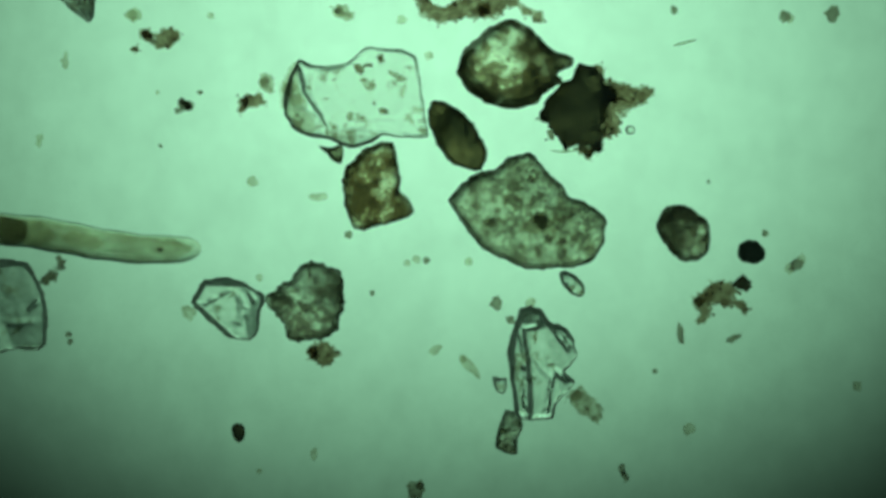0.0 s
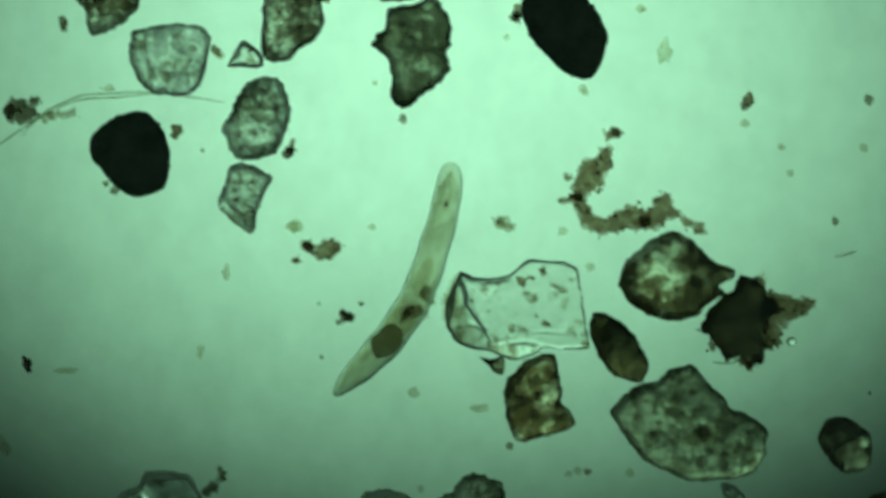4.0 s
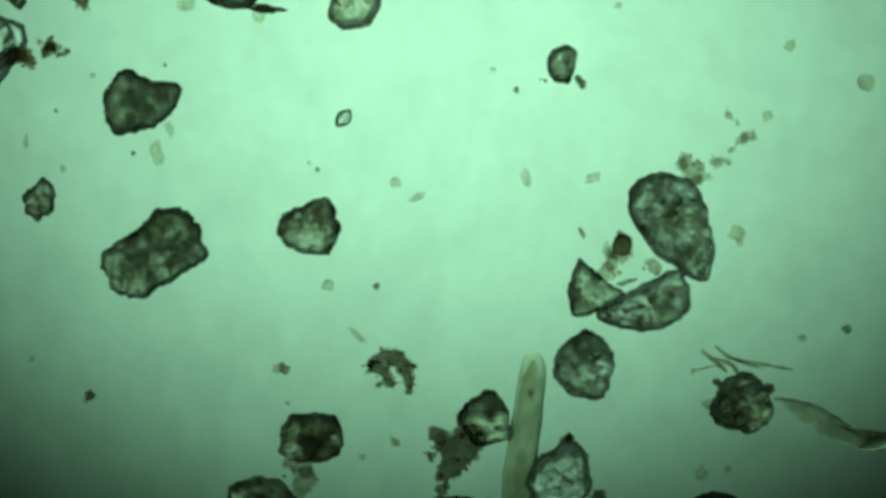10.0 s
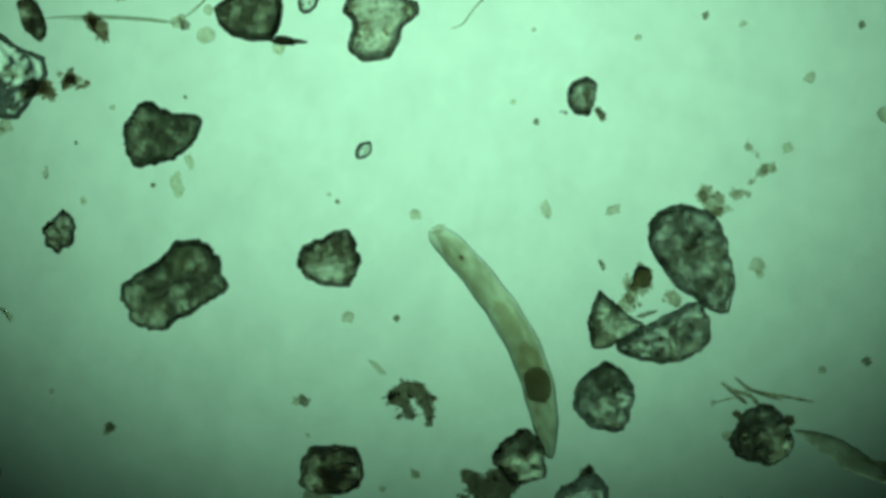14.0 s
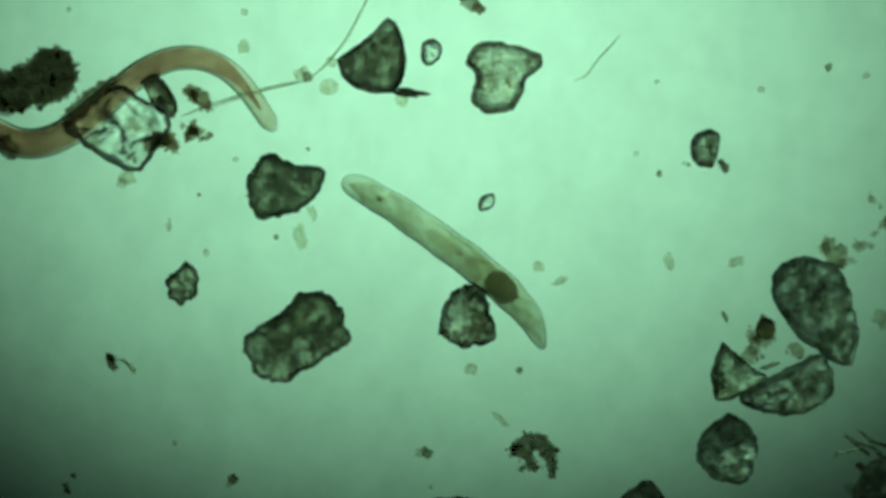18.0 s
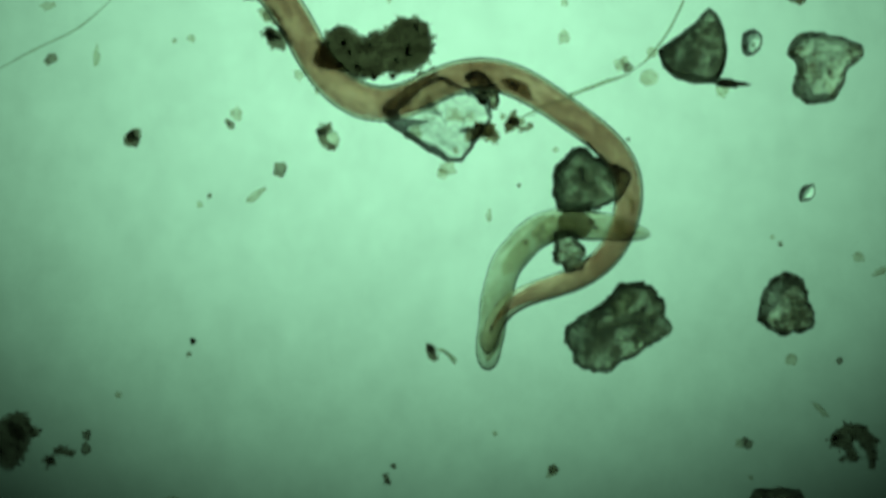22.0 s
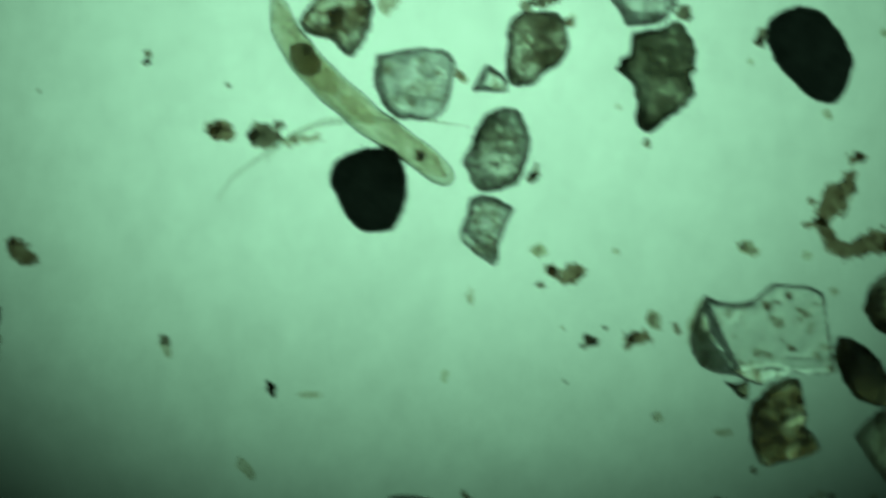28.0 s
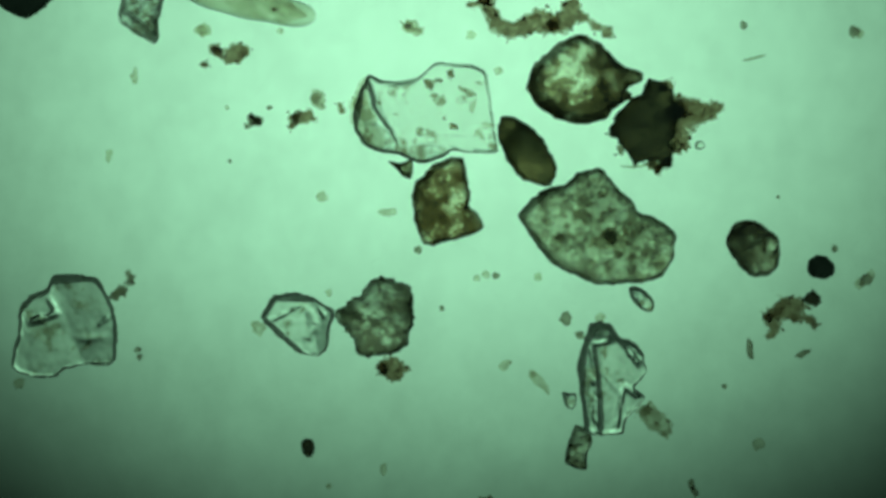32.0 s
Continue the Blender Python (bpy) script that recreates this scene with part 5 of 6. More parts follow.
knotted_thread = threads("thread_with_knots", "thin pale thread with small knots", [([(-143, -1480), (-183, -1409), (-218, -1354), (-258, -1311), (-291, -1289)], 2.0), ([(-291, -1289), (-343, -1295), (-403, -1299), (-463, -1299), (-523, -1296)], 2.0), ([(-292, -1286), (-333, -1291), (-403, -1295), (-483, -1293)], 1.3)])
specks([(-289, -1289, 9, "dust", 1, None), (-281, -1297, 6, "dust", 1, None)])
bristly_crumb = grain(-544, -1296, "dark", [(-29, -29), (-7, -37), (11, -25), (23, 2), (25, 29), (13, 41), (-5, 29), (-19, 9)], 0.03, "dark brown bristly crumb on a thread", 104, jitter=3)
thread_crumb = clump("rust", [(-438, -1289, 12), (-425, -1277, 12), (-418, -1263, 7), (-445, -1297, 8)], "rusty crumb under a thread", 105)
clump("rust", [(-541, -1174, 12), (-528, -1179, 10), (-553, -1164, 11), (-521, -1164, 6)], "brown crumbs on the edge of a clear grain", 106, lift=0.05)
clump("fluff", [(-478, -1189, 9), (-485, -1177, 6), (-498, -1197, 6), (-463, -1189, 6), (-453, -1177, 6)], "scattered brown crumbs by a clear grain", 107)
threads("fine_hair", "fine pale hair on the slide", [([(195, -1277), (217, -1287), (237, -1314), (259, -1337), (277, -1359)], 1.5)])
grain(967, -1126, "leaf", [(-18, -3), (-8, -13), (10, -11), (16, 5), (6, 15), (-10, 11)], 0.01, "small pale see-through flake", 108, name='pale_flake', category='flake', group='flakes')
threads("fine_hair", "faint long hair across the slide", [([(-1398, -1276), (-1328, -1314), (-1248, -1354), (-1183, -1409)], 1.3)])

# beside the dark worm
grain(-951, 240, "black", [(-59, -3), (-44, -33), (-19, -56), (6, -60), (34, -48), (51, -23), (56, 12), (36, 47), (-4, 62), (-39, 42)], 0.04, "black opaque rounded grain beside the dark worm", 109, round_=0.8, lump=0.03, jitter=2)
clump("soot", [(-777, 265, 15), (-792, 277, 18), (-832, 293, 20), (-757, 260, 9), (-747, 275, 7), (-882, 300, 22), (-802, 265, 9)], "ragged dark detritus under the dark worm", 110)
clump("soot", [(1049, 127, 9), (1071, 149, 10), (1079, 174, 9), (1069, 204, 9), (1067, 234, 9), (1059, 259, 9), (1031, 259, 9), (1001, 259, 8), (974, 237, 8), (961, 211, 7), (994, 149, 7)], "frayed dark matter round a black grain", 111)



# ---- the animals and their ways: seconds, points from the front end back ----
CILIATE_A = [
    (0, [(360, 440), (270, 442), (180, 432), (90, 415), (0, 405), (-100, 398)]),
    (0.6, [(359, 354), (294, 414), (209, 437), (119, 429), (29, 419), (-51, 414)]),
    (1, [(445, 261), (418, 295), (389, 335), (349, 374), (304, 409), (255, 431), (196, 437), (126, 434), (77, 429), (42, 427)]),
    (1.2, [(445, 214), (409, 284), (359, 349), (289, 394), (189, 417), (69, 427)]),
    (1.5, [(477, 139), (449, 209), (409, 284), (339, 354), (239, 399), (119, 414)]),
    (1.8, [(477, 94), (454, 169), (409, 259), (329, 339), (239, 379), (139, 404)]),
    (2, [(473, 79), (457, 159), (415, 249), (340, 319), (255, 357), (178, 377)]),
]
CILIATE_B = [
    (2.5, [(473, 7), (451, 92), (413, 182), (353, 272), (273, 322), (183, 372)]),
    (3, [(519, -14), (508, 35), (486, 90), (461, 149), (437, 203), (402, 248), (362, 292), (318, 332), (263, 362)]),
    (4, [(515, -84), (503, -4), (480, 76), (450, 156), (395, 236), (315, 316)]),
    (4.5, [(495, -133), (482, -48), (462, 32), (432, 132), (387, 202), (327, 277)]),
    (6.5, [(325, -264), (363, -204), (398, -124), (433, -34), (443, 56), (418, 176)]),
    (7, [(326, -317), (346, -239), (381, -149), (421, -69), (441, 21), (434, 121)]),
    (7.5, [(330, -373), (340, -288), (360, -208), (395, -118), (415, -38), (407, 67)]),
]
CILIATE_C = [
    (8, [(341, -456), (336, -403), (332, -353), (332, -304), (340, -254), (360, -205), (378, -155), (390, -116), (395, -66), (393, 13)]),
    (8.5, [(325, -506), (320, -424), (330, -344), (350, -254), (370, -174), (380, -59)]),
    (9, [(372, -567), (357, -494), (342, -414), (332, -324), (337, -234), (352, -124)]),
    (10, [(377, -651), (371, -583), (361, -513), (349, -413), (348, -323), (358, -233)]),
    (10.5, [(369, -709), (363, -623), (348, -533), (338, -453), (338, -373), (348, -273)]),
    (11, [(365, -754), (381, -674), (378, -594), (363, -504), (353, -414), (358, -314)]),
    (11.5, [(325, -810), (351, -744), (365, -654), (358, -564), (348, -474), (348, -374)]),
]
CILIATE_D = [
    (12, [(315, -854), (325, -810), (340, -760), (360, -706), (371, -651), (371, -592), (366, -532), (360, -473), (355, -412)]),
    (12.5, [(278, -893), (316, -819), (341, -739), (364, -649), (376, -559), (376, -449)]),
    (13, [(233, -917), (283, -837), (326, -752), (355, -679), (374, -607), (380, -531), (377, -473)]),
    (13.5, [(197, -914), (247, -859), (297, -789), (347, -699), (372, -609), (382, -504)]),
    (15.5, [(-29, -969), (47, -934), (127, -884), (197, -814), (247, -749), (287, -674)]),
    (16, [(-85, -997), (8, -950), (108, -895), (188, -820), (238, -755), (266, -695)]),
    (16.6, [(-120, -1042), (-48, -992), (37, -942), (117, -877), (162, -812), (192, -752)]),
]
CILIATE_E = [
    (17, [(-136, -1064), (-71, -999), (4, -949), (94, -879), (154, -819), (189, -754)]),
    (18, [(-213, -1100), (-179, -1085), (-119, -1050), (-60, -1009), (0, -966), (49, -927), (89, -892), (123, -847), (141, -801)]),
    (18.4, [(-239, -1120), (-164, -1083), (-79, -1033), (1, -978), (56, -918), (109, -828)]),
    (19, [(-334, -1019), (-275, -1015), (-216, -1010), (-156, -1000), (-97, -995), (-38, -980), (12, -960), (51, -936), (76, -911), (96, -878)]),
    (19.6, [(-458, -1025), (-376, -1020), (-286, -1015), (-186, -1003), (-106, -973), (-21, -918)]),
    (20, [(-578, -1022), (-500, -1014), (-410, -1012), (-315, -999), (-220, -979), (-110, -942)]),
    (20.2, [(-599, -1004), (-525, -1010), (-445, -1008), (-355, -1000), (-265, -985), (-145, -958)]),
]
CILIATE_F = [
    (20.5, [(-664, -992), (-614, -1012), (-544, -1022), (-464, -1027), (-384, -1012), (-314, -997), (-254, -987), (-209, -972)]),
    (20.8, [(-663, -961), (-615, -1006), (-545, -1033), (-455, -1036), (-365, -1016), (-245, -983)]),
    (21, [(-658, -926), (-633, -964), (-594, -988), (-544, -1015), (-480, -1025), (-420, -1018), (-361, -1006), (-302, -993), (-232, -966)]),
    (21.4, [(-572, -867), (-568, -937), (-535, -997), (-475, -1040), (-390, -1027), (-280, -1002)]),
    (22, [(-526, -751), (-520, -806), (-513, -855), (-503, -905), (-483, -949), (-443, -989), (-399, -1009), (-349, -1006), (-300, -999), (-260, -992)]),
    (22.6, [(-586, -682), (-560, -758), (-525, -838), (-480, -913), (-420, -963), (-320, -976)]),
    (23, [(-605, -656), (-588, -712), (-568, -766), (-543, -831), (-514, -885), (-474, -935), (-434, -969), (-395, -989), (-355, -997), (-335, -994)]),
    (23.8, [(-612, -614), (-570, -690), (-530, -770), (-490, -845), (-445, -920), (-380, -990)]),
]
CILIATE_G = [
    (24, [(-604, -576), (-591, -632), (-571, -691), (-546, -740), (-511, -790), (-477, -834), (-447, -869), (-417, -904), (-388, -938)]),
    (24.5, [(-449, -515), (-496, -610), (-516, -710), (-491, -810), (-431, -890), (-356, -940)]),
    (26.5, [(-103, -290), (-165, -338), (-245, -428), (-295, -528), (-327, -628), (-340, -708)]),
    (26.8, [(-79, -249), (-157, -327), (-232, -422), (-279, -507), (-307, -597), (-315, -637)]),
    (27, [(-62, -210), (-84, -254), (-108, -289), (-138, -319), (-173, -353), (-207, -388), (-237, -432), (-257, -477), (-275, -527), (-289, -596)]),
    (27.4, [(-20, -177), (-82, -260), (-157, -350), (-214, -420), (-247, -490), (-260, -553)]),
    (28, [(83, -92), (38, -130), (-11, -165), (-61, -200), (-105, -239), (-145, -274), (-179, -314), (-209, -358), (-224, -412)]),
    (28.4, [(175, -19), (95, -87), (15, -152), (-60, -212), (-115, -277), (-155, -347)]),
]
CILIATE_H = [
    (29, [(175, -49), (124, -70), (74, -95), (25, -120), (-20, -154), (-64, -194), (-94, -224), (-124, -263)]),
    (29.4, [(222, -20), (142, -63), (52, -113), (-28, -168), (-98, -233), (-153, -293)]),
    (30, [(262, -1), (177, -50), (87, -97), (2, -147), (-73, -215), (-128, -280)]),
    (30.5, [(278, -13), (194, -59), (109, -94), (19, -144), (-56, -204), (-116, -274)]),
    (31, [(323, 12), (266, -20), (216, -45), (167, -57), (117, -77), (68, -106), (18, -141), (-11, -166), (-51, -205)]),
    (31.3, [(346, -9), (268, -39), (178, -69), (88, -109), (28, -164), (-32, -224)]),
    (32, [(437, 8), (355, -8), (270, -30), (185, -70), (125, -120), (65, -170)]),
]
CILIATE = CILIATE_A + CILIATE_B + CILIATE_C + CILIATE_D + CILIATE_E + CILIATE_F + CILIATE_G + CILIATE_H
RED_WORM_A = [
    (0, [(-620, -1290), (-700, -1230), (-760, -1230), (-850, -1260), (-950, -1340), (-1100, -1420), (-1300, -1440), (-1500, -1430), (-1800, -1420)]),
    (15.5, [(-620, -1330), (-660, -1280), (-720, -1200), (-790, -1150), (-880, -1170), (-960, -1260), (-1100, -1400), (-1300, -1440), (-1500, -1430), (-1800, -1420)]),
    (16.5, [(-699, -1358), (-729, -1278), (-749, -1188), (-799, -1128), (-889, -1118), (-989, -1238), (-1139, -1418), (-1339, -1448), (-1639, -1438)]),
    (17, [(-481, -1371), (-536, -1374), (-586, -1344), (-626, -1284), (-666, -1219), (-716, -1159), (-796, -1124), (-906, -1169), (-996, -1299), (-1136, -1419), (-1336, -1439), (-1636, -1429)]),
]
RED_WORM_B = [
    (17.2, [(-435, -1320), (-495, -1362), (-575, -1360), (-635, -1310), (-675, -1240), (-735, -1170), (-825, -1140), (-935, -1200), (-1025, -1320), (-1165, -1440), (-1365, -1460), (-1665, -1450)]),
    (18, [(-331, -1186), (-361, -1233), (-391, -1277), (-425, -1304), (-465, -1317), (-495, -1317), (-544, -1302), (-593, -1267), (-643, -1223), (-682, -1188), (-732, -1164), (-781, -1161), (-840, -1196), (-920, -1241), (-1000, -1341), (-1090, -1421), (-1240, -1441), (-1420, -1431), (-1720, -1421)]),
    (18.4, [(-277, -1138), (-379, -1250), (-489, -1303), (-599, -1293), (-669, -1238), (-739, -1193), (-819, -1213), (-889, -1278), (-949, -1368), (-1029, -1428), (-1179, -1448), (-1329, -1438), (-1629, -1428)]),
]
RED_WORM_C = [
    (18.6, [(-220, -1090), (-272, -1160), (-332, -1215), (-412, -1270), (-502, -1298), (-582, -1280), (-642, -1230), (-702, -1190), (-772, -1195), (-832, -1240), (-892, -1330), (-952, -1400), (-1042, -1440), (-1232, -1450), (-1532, -1430)]),
    (19, [(-198, -1027), (-211, -1074), (-235, -1123), (-275, -1168), (-324, -1207), (-374, -1242), (-428, -1264), (-472, -1276), (-512, -1276), (-561, -1270), (-611, -1249), (-660, -1217), (-710, -1200), (-759, -1207), (-798, -1237), (-838, -1275), (-888, -1355), (-938, -1420), (-1038, -1450), (-1238, -1445), (-1538, -1435)]),
]
RED_WORM_D = [
    (19.6, [(-276, -883), (-241, -973), (-228, -1053), (-261, -1123), (-336, -1183), (-436, -1248), (-536, -1281), (-636, -1273), (-706, -1233), (-776, -1228), (-836, -1273), (-876, -1333), (-926, -1403), (-976, -1458), (-1076, -1473), (-1276, -1463), (-1476, -1453)]),
    (20, [(-393, -870), (-354, -905), (-313, -948), (-277, -1015), (-264, -1082), (-291, -1136), (-356, -1190), (-436, -1237), (-516, -1265), (-595, -1268), (-643, -1248), (-707, -1229), (-775, -1245), (-824, -1297), (-869, -1365), (-918, -1429), (-1050, -1482), (-1250, -1482), (-1450, -1472)]),
]
RED_WORM_E = [
    (20.2, [(-411, -854), (-315, -920), (-263, -990), (-260, -1070), (-295, -1140), (-365, -1205), (-455, -1260), (-545, -1282), (-625, -1265), (-695, -1235), (-765, -1250), (-815, -1300), (-860, -1370), (-915, -1435), (-1015, -1460), (-1195, -1450), (-1345, -1440)]),
    (20.5, [(-489, -832), (-424, -877), (-364, -902), (-304, -932), (-264, -987), (-252, -1047), (-264, -1117), (-304, -1172), (-364, -1222), (-440, -1258), (-514, -1272), (-564, -1264), (-614, -1250), (-664, -1234), (-714, -1234), (-764, -1252), (-804, -1280), (-844, -1332), (-884, -1387), (-934, -1437), (-1040, -1462), (-1240, -1460), (-1400, -1450)]),
    (21, [(-587, -895), (-519, -896), (-450, -899), (-381, -909), (-332, -939), (-297, -983), (-277, -1043), (-280, -1102), (-307, -1151), (-352, -1196), (-401, -1235), (-450, -1260), (-500, -1273), (-549, -1272), (-598, -1258), (-648, -1238), (-697, -1228), (-747, -1235), (-791, -1255), (-826, -1290), (-860, -1344), (-890, -1393), (-915, -1438), (-1049, -1455), (-1199, -1441), (-1277, -1423)]),
]
RED_WORM_F = [
    (21.5, [(-628, -934), (-538, -894), (-428, -899), (-338, -944), (-278, -1024), (-276, -1109), (-328, -1179), (-408, -1234), (-488, -1279), (-578, -1284), (-648, -1254), (-708, -1219), (-788, -1254), (-848, -1324), (-888, -1394), (-938, -1439), (-1048, -1459), (-1188, -1449), (-1238, -1442)]),
    (22, [(-526, -779), (-520, -821), (-503, -856), (-458, -883), (-399, -900), (-340, -927), (-300, -969), (-279, -1024), (-276, -1083), (-300, -1132), (-345, -1172), (-399, -1211), (-458, -1251), (-518, -1269), (-567, -1268), (-617, -1249), (-666, -1224), (-705, -1213), (-755, -1223), (-794, -1251), (-824, -1290), (-849, -1340), (-878, -1389), (-967, -1474), (-1087, -1494), (-1287, -1484)]),
]
RED_WORM_G = [
    (22.6, [(-366, -655), (-415, -728), (-412, -818), (-365, -908), (-305, -993), (-310, -1078), (-365, -1148), (-450, -1203), (-530, -1233), (-620, -1213), (-690, -1183), (-760, -1198), (-830, -1258), (-870, -1328), (-930, -1388), (-1100, -1408), (-1300, -1398)]),
    (23, [(-403, -704), (-408, -761), (-405, -820), (-385, -875), (-351, -924), (-316, -969), (-291, -1018), (-281, -1057), (-283, -1113), (-343, -1183), (-423, -1243), (-513, -1273), (-603, -1253), (-673, -1223), (-743, -1233), (-813, -1293), (-853, -1363), (-913, -1423), (-1093, -1443), (-1293, -1443)]),
]
RED_WORM_H = [
    (23.2, [(-480, -870), (-400, -898), (-320, -966), (-300, -1036), (-330, -1116), (-400, -1186), (-490, -1236), (-580, -1241), (-660, -1206), (-730, -1206), (-800, -1256), (-850, -1336), (-910, -1396), (-1100, -1416), (-1300, -1416)]),
    (23.8, [(-552, -938), (-470, -924), (-390, -950), (-350, -1020), (-380, -1100), (-450, -1170), (-540, -1210), (-630, -1190), (-710, -1180), (-790, -1230), (-850, -1310), (-930, -1370), (-1120, -1390), (-1320, -1390)]),
    (24.5, [(-531, -950), (-461, -940), (-381, -970), (-351, -1040), (-401, -1120), (-481, -1170), (-571, -1190), (-661, -1170), (-741, -1190), (-811, -1260), (-861, -1330), (-961, -1360), (-1161, -1370), (-1361, -1370)]),
]
RED_WORM_I = [
    (26.5, [(-600, -1180), (-550, -1260), (-600, -1330), (-700, -1290), (-760, -1250), (-850, -1300), (-950, -1380), (-1100, -1420), (-1300, -1440), (-1600, -1440)]),
    (32, [(-600, -1180), (-550, -1260), (-600, -1330), (-700, -1290), (-760, -1250), (-850, -1300), (-950, -1380), (-1100, -1420), (-1300, -1440), (-1600, -1440)]),
]
RED_WORM = RED_WORM_A + RED_WORM_B + RED_WORM_C + RED_WORM_D + RED_WORM_E + RED_WORM_F + RED_WORM_G + RED_WORM_H + RED_WORM_I
DARK_WORM_A = [
    (0, [(-900, 224), (-890, 182), (-915, 107), (-975, 74), (-1035, 94), (-1095, 152), (-1125, 232), (-1065, 282), (-995, 252), (-935, 217)]),
    (26.3, [(-900, 224), (-890, 182), (-915, 107), (-975, 74), (-1035, 94), (-1095, 152), (-1125, 232), (-1065, 282), (-995, 252), (-935, 217)]),
    (26.5, [(-900, 224), (-890, 182), (-915, 107), (-975, 74), (-1035, 94), (-1095, 152), (-1125, 232), (-1065, 282), (-995, 252), (-935, 217)]),
    (26.7, [(-920, -161), (-970, -146), (-1020, -126), (-1045, -81), (-1030, -1), (-985, 64), (-945, 139), (-922, 204), (-870, 204), (-810, 194), (-750, 184)]),
]
DARK_WORM_B = [
    (26.8, [(-779, -32), (-817, -77), (-867, -92), (-922, -42), (-949, 43), (-947, 123), (-935, 213), (-877, 198), (-817, 163), (-757, 128)]),
    (26.9, [(-713, 194), (-707, 126), (-735, 56), (-795, 18), (-855, 26), (-900, 86), (-915, 156), (-920, 216), (-875, 196), (-820, 156), (-760, 111)]),
    (27, [(-747, 238), (-714, 205), (-708, 155), (-740, 105), (-792, 78), (-842, 80), (-887, 108), (-910, 160), (-920, 220), (-902, 238), (-842, 182), (-747, 108)]),
    (27.2, [(-762, 232), (-732, 208), (-715, 158), (-737, 108), (-787, 80), (-839, 80), (-884, 106), (-910, 160), (-919, 220), (-899, 238), (-839, 182), (-744, 108)]),
]
DARK_WORM_C = [
    (27.4, [(-792, 250), (-757, 230), (-737, 185), (-747, 140), (-782, 115), (-837, 107), (-880, 130), (-907, 180), (-914, 235), (-892, 253), (-832, 215), (-752, 145)]),
    (28, [(-792, 250), (-757, 230), (-737, 185), (-747, 140), (-782, 115), (-837, 107), (-880, 130), (-907, 180), (-914, 235), (-892, 253), (-832, 215), (-752, 145)]),
    (32, [(-792, 250), (-757, 230), (-737, 185), (-747, 140), (-782, 115), (-837, 107), (-880, 130), (-907, 180), (-914, 235), (-892, 253), (-832, 215), (-752, 145)]),
]
DARK_WORM = DARK_WORM_A + DARK_WORM_B + DARK_WORM_C
MOVES = []
CILIATE_WIDTH = profile((0, 5), (0.012, 13), (0.03, 18), (0.06, 22), (0.12, 24), (0.3, 27), (0.55, 29), (0.75, 28), (0.87, 23), (0.95, 15), (0.985, 9), (1, 3))
DARK_WIDTH = profile((0, 7), (0.02, 14), (0.08, 19), (0.45, 24), (0.56, 27), (0.64, 40), (0.85, 44), (0.95, 38), (0.985, 28), (1, 14))
RED_WIDTH = profile((0, 4), (0.004, 10), (0.012, 16), (0.05, 18), (0.12, 20.5), (0.25, 25.5), (0.6, 32), (0.85, 30), (0.97, 20), (0.994, 12), (1, 4))
ciliate, got = animal("ciliate", "long pale yellow-green see-through ciliate with a dark brown food ball", "ciliate", "body", CILIATE, 470, 100,
                      CILIATE_WIDTH, lambda s: CILIATE_WIDTH(s) * 0.5, 0.115,
                      [("food_ball", "dark brown food ball", "food", 0.65, 0.79, 0.82), ("granules", "olive granules", "granule", 0.55, 0.72, 0.7), ("granules", "olive granules", "granule", 0.36, 0.52, 0.5), ("dark_grain", "small dark speck", "food", 0.145, 0.17, 0.16)], ("plasm", 0.03, 0.97, 0.84))
MOVES += got
red_worm, got = animal("red_worm", "long reddish-brown see-through worm gliding between grains", "worm", "ruddy", RED_WORM, 1620, 290,
                       RED_WIDTH, lambda s: RED_WIDTH(s) * 0.5, 0.135, (), ("gut", 0.025, 0.97, 0.80), smooth=48)
MOVES += got
dark_worm, got = animal("dark_worm", "dark brown wriggling worm with a black hind end", "worm", lambda s: "swart" if s < 0.58 else "pitch", DARK_WORM, 640, 130,
                        DARK_WIDTH, lambda s: DARK_WIDTH(s) * 0.5, 0.065)
MOVES += got
# tufts of dirt caught on its skin
for ring, side, size in ((5, 1, 8), (9, 1, 12), (14, 1, 13), (19, 1, 9), (24, -1, 9), (28, 1, 12), (37, 1, 8), (44, 1, 10), (49, 1, 12), (54, 1, 13), (58, -1, 10), (63, 1, 11), (70, 1, 14), (84, -1, 12), (97, 1, 13)):
    holder = got[ring][0]
    part("tuft", CRUMBS["grit"][ring % 7], holder, Matrix.LocRotScale((0, side * DARK_WIDTH(ring / 130) * 0.88 / 1000, 0), Euler((0, 0, 0.3 * side)), (size * 1.5 / 1000, size * 0.8 / 1000, size * 0.6 / 1000)))

# brown stains shut in two grains that get pushed about
part("inclusion", CRUMBS["rust"][5], blocky_grain, Matrix.LocRotScale((0.002, -0.006, 0.03), Euler((0, 0, 0.2)), (0.026, 0.019, 0.010)))
part("inclusion", CRUMBS["rust"][2], heart_grain, Matrix.LocRotScale((-0.006, 0.004, 0.03), Euler((0, 0, 0.5)), (0.019, 0.013, 0.01)))
part("inclusion", CRUMBS["fluff"][4], oblong_grain, Matrix.LocRotScale((0.006, 0.042, 0.03), Euler((0, 0, 0.6)), (0.026, 0.015, 0.012)))


def pushed(ob, rows):
    """Rows of (seconds, x, y in thousandths off its first place, turn in degrees)."""
    home = ob.location.copy()
    return ob, [(t, pose(home.x + x / 1000, home.y - y / 1000, home.z, 0, 0, a)) for t, x, y, a in rows]


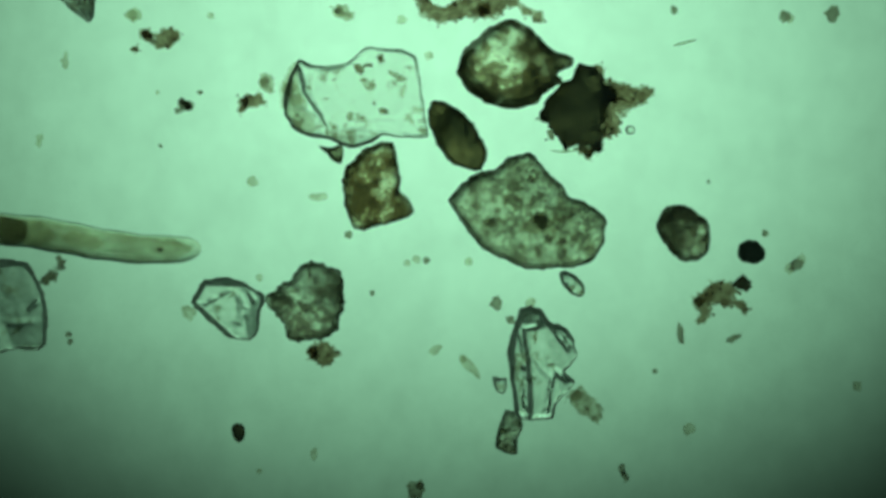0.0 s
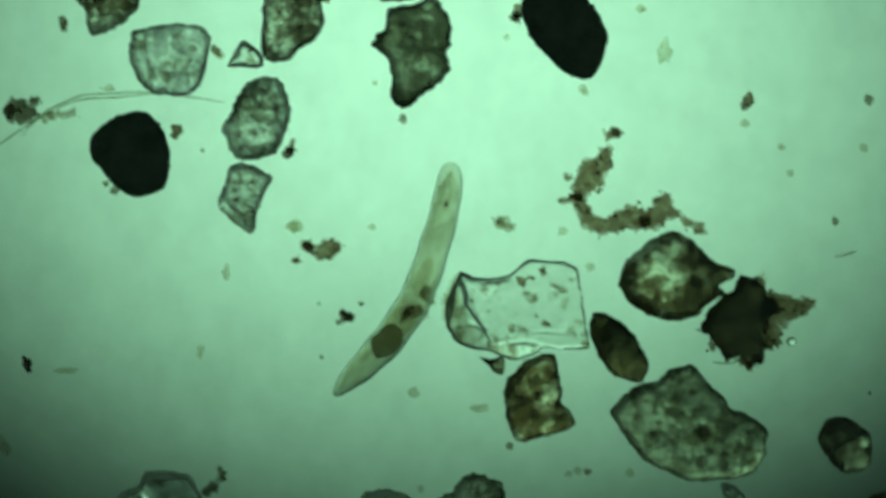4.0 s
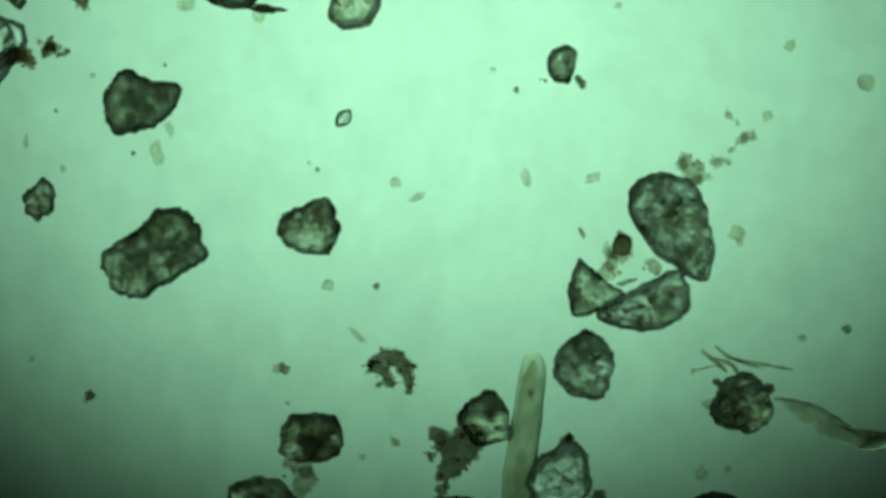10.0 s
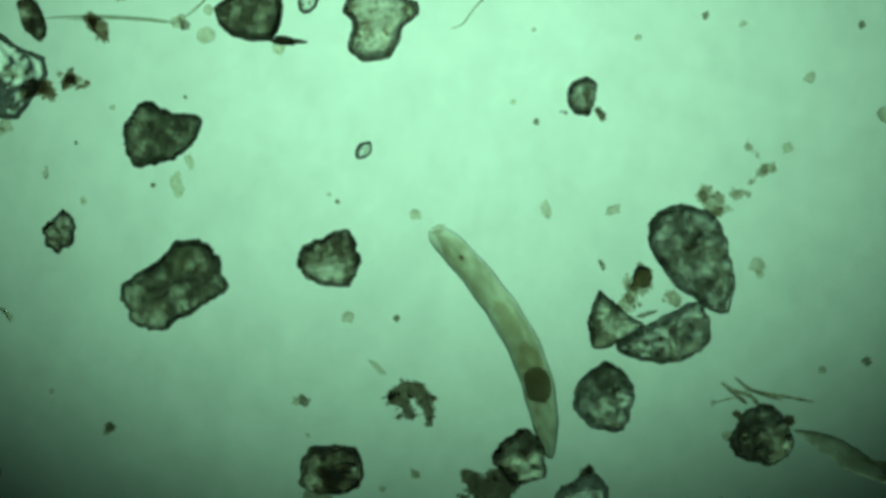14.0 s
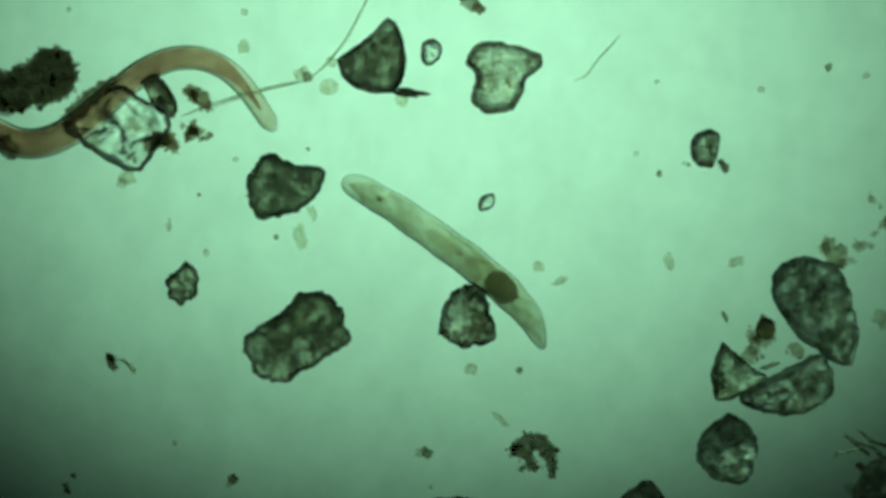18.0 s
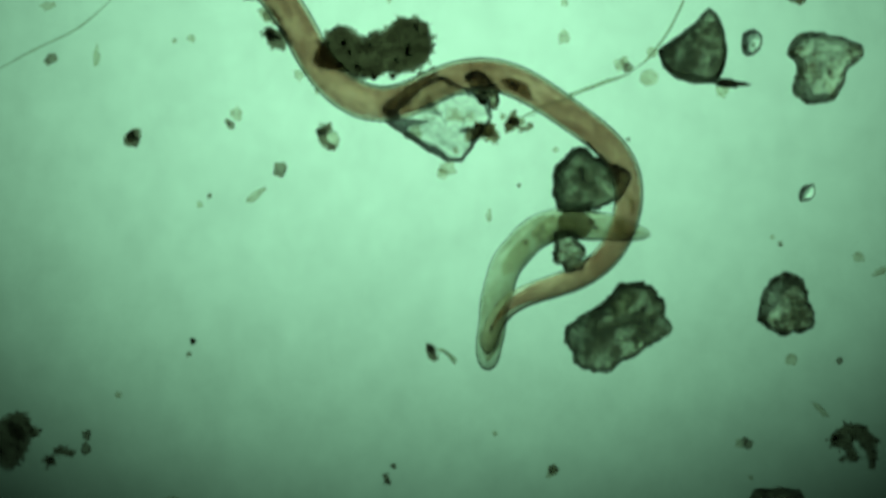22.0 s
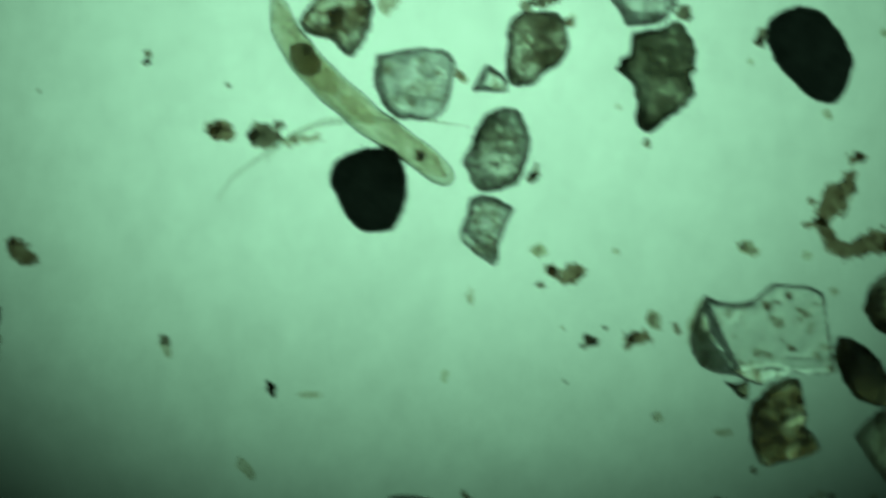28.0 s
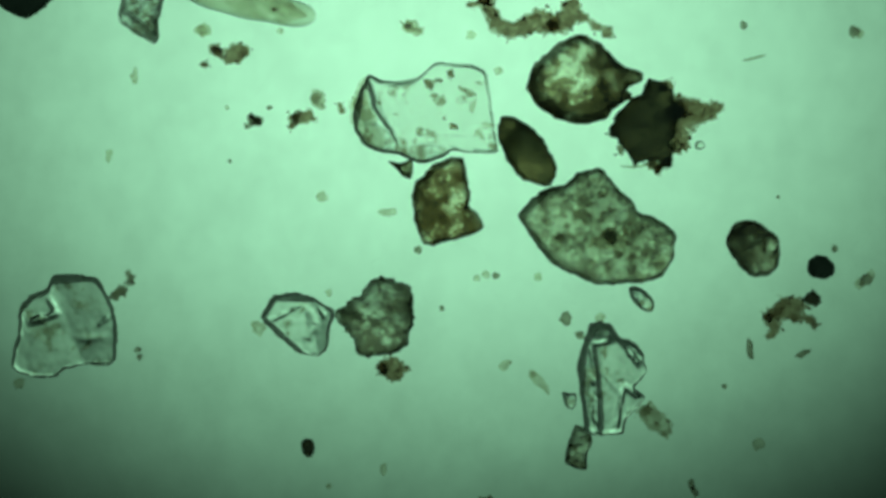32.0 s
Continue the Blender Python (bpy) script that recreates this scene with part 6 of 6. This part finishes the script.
MOVES += [
    pushed(shoved_flake, [(0, 0, 0, 0), (4.5, 0, 0, 0), (6.5, -32, 2, 0), (32, -32, 2, 0)]),
    pushed(splinter, [(0, 0, 0, 0), (4.5, 0, 0, 0), (6.5, -34, 2, 0), (32, -34, 2, 0)]),
    pushed(black_hexagon, [(0, 0, 0, 0), (27.2, 0, 1, 0), (28, -12, 18, -14), (29, -25, 29, -38), (30, -25, 28, -42), (32, -24, 26, -43)]),
    pushed(heart_grain, [(0, 0, 0, 0), (26.0, 0, 0, 0), (26.5, 3, 0, 8), (27, -8, -17, 30), (28, -16, -6, 35), (32, -16, -4, 35)]),
    pushed(cloudy_grain, [(0, 0, 0, 0), (27.3, 0, 0, 0), (28, -8, 12, 3), (29, -22, -9, 10), (31, -29, -9, 10), (32, -30, -8, 10)]),
    pushed(pointed_grain, [(0, 0, 0, 0), (27.4, 0, 2, 0), (28, -5, 13, 2), (29, -8, 13, 5), (31, -16, 13, 8), (32, -16, 13, 8)]),
    pushed(bullet_grain, [(0, 0, 0, 0), (8, 0, 0, 0), (9, -48, -17, 8), (10, -51, -14, 10), (12, -53, -20, 12), (13, -34, -7, 12), (13.5, -24, -2, 12), (24, -26, -4, 12), (26.5, -26, -12, 10), (32, -26, -12, 10)]),
    pushed(bullet_fluff, [(0, 32, 3, 0), (8, 32, 3, 0), (9, -42, -18, 0), (10, -46, -20, 0), (12, -48, -21, 0), (13, -32, -10, 0), (13.5, -24, -2, 0), (26.5, -22, 2, 0), (32, -22, 2, 0)]),
    pushed(bean_grain, [(0, 0, 0, 0), (19.2, 0, 2, 0), (20.2, 12, -6, 10), (21, 45, -37, 80), (21.5, 88, -40, 70), (22, 114, -40, 45), (22.6, 120, -42, 40), (23, 124, -46, 40), (32, 124, -46, 40)]),
    pushed(corner_grain, [(0, 0, 0, 0), (15.2, 0, 0, 0), (16, -2, 11, -25), (16.6, 12, 9, -55), (17, 20, 9, -75), (17.6, 22, 11, -94), (18, 22, 11, -97), (19, 28, -2, -95), (20, 22, 4, -97), (21, 18, 5, -97), (23, 18, 6, -97), (32, 17, 5, -97)]),
    pushed(oblong_grain, [(0, 0, 0, 0), (22.4, -4, -1, 0), (23, 5, -20, -15), (23.5, 2, -32, -19), (24, 1, -40, -22), (32, 1, -41, -22)]),
    pushed(fan_grain, [(0, 0, 0, 0), (18, 1, 0, 0), (19, -8, 2, -4), (20, -18, 6, -8), (21, -26, 8, -10), (32, -26, 8, -10)]),
    pushed(floc, [(0, -50, 50, 6), (17.5, -48, 46, 6), (18.6, -44, 43, 5), (19, -29, 33, 4), (20, -12, 8, 1), (21, -4, 0, 0), (22, 6, 4, 0), (32, 6, 4, 0)]),
    pushed(knotted_thread, [(0, 0, 0, 0), (16.8, 0, 0, 0), (18, 0, 0, 4), (19, 0, 0, 5.6), (32, 0, 0, 5.8)]),
    pushed(bristly_crumb, [(0, 0, 0, 0), (16.8, 0, 0, 0), (18, 10, 46, 10), (19, 12, 49, 12), (32, 12, 49, 12)]),
    pushed(thread_crumb, [(0, 0, 0, 0), (16.8, 0, 0, 0), (18, -38, 34, 10), (19, -40, 36, 12), (32, -40, 36, 12)]),
]

# the hind half of the knotted thread swings about its knot
KNOT = Vector((312 - 460, -(40 + 151), 0)) / 1000
for strand in knotted_thread.children[1:]:
    MOVES.append((strand, [(t, Matrix.Translation(KNOT) @ pose(0, 0, 0, 0, 0, a) @ Matrix.Translation(-KNOT)) for t, a in ((0, 0), (16.8, 0), (18, 14), (19, 18), (32, 20))]))


def motions():
    walk(stage_lamp, stage_rows(LAMP_Z))
    for ob, rows in MOVES:
        walk(ob, rows)


motions()
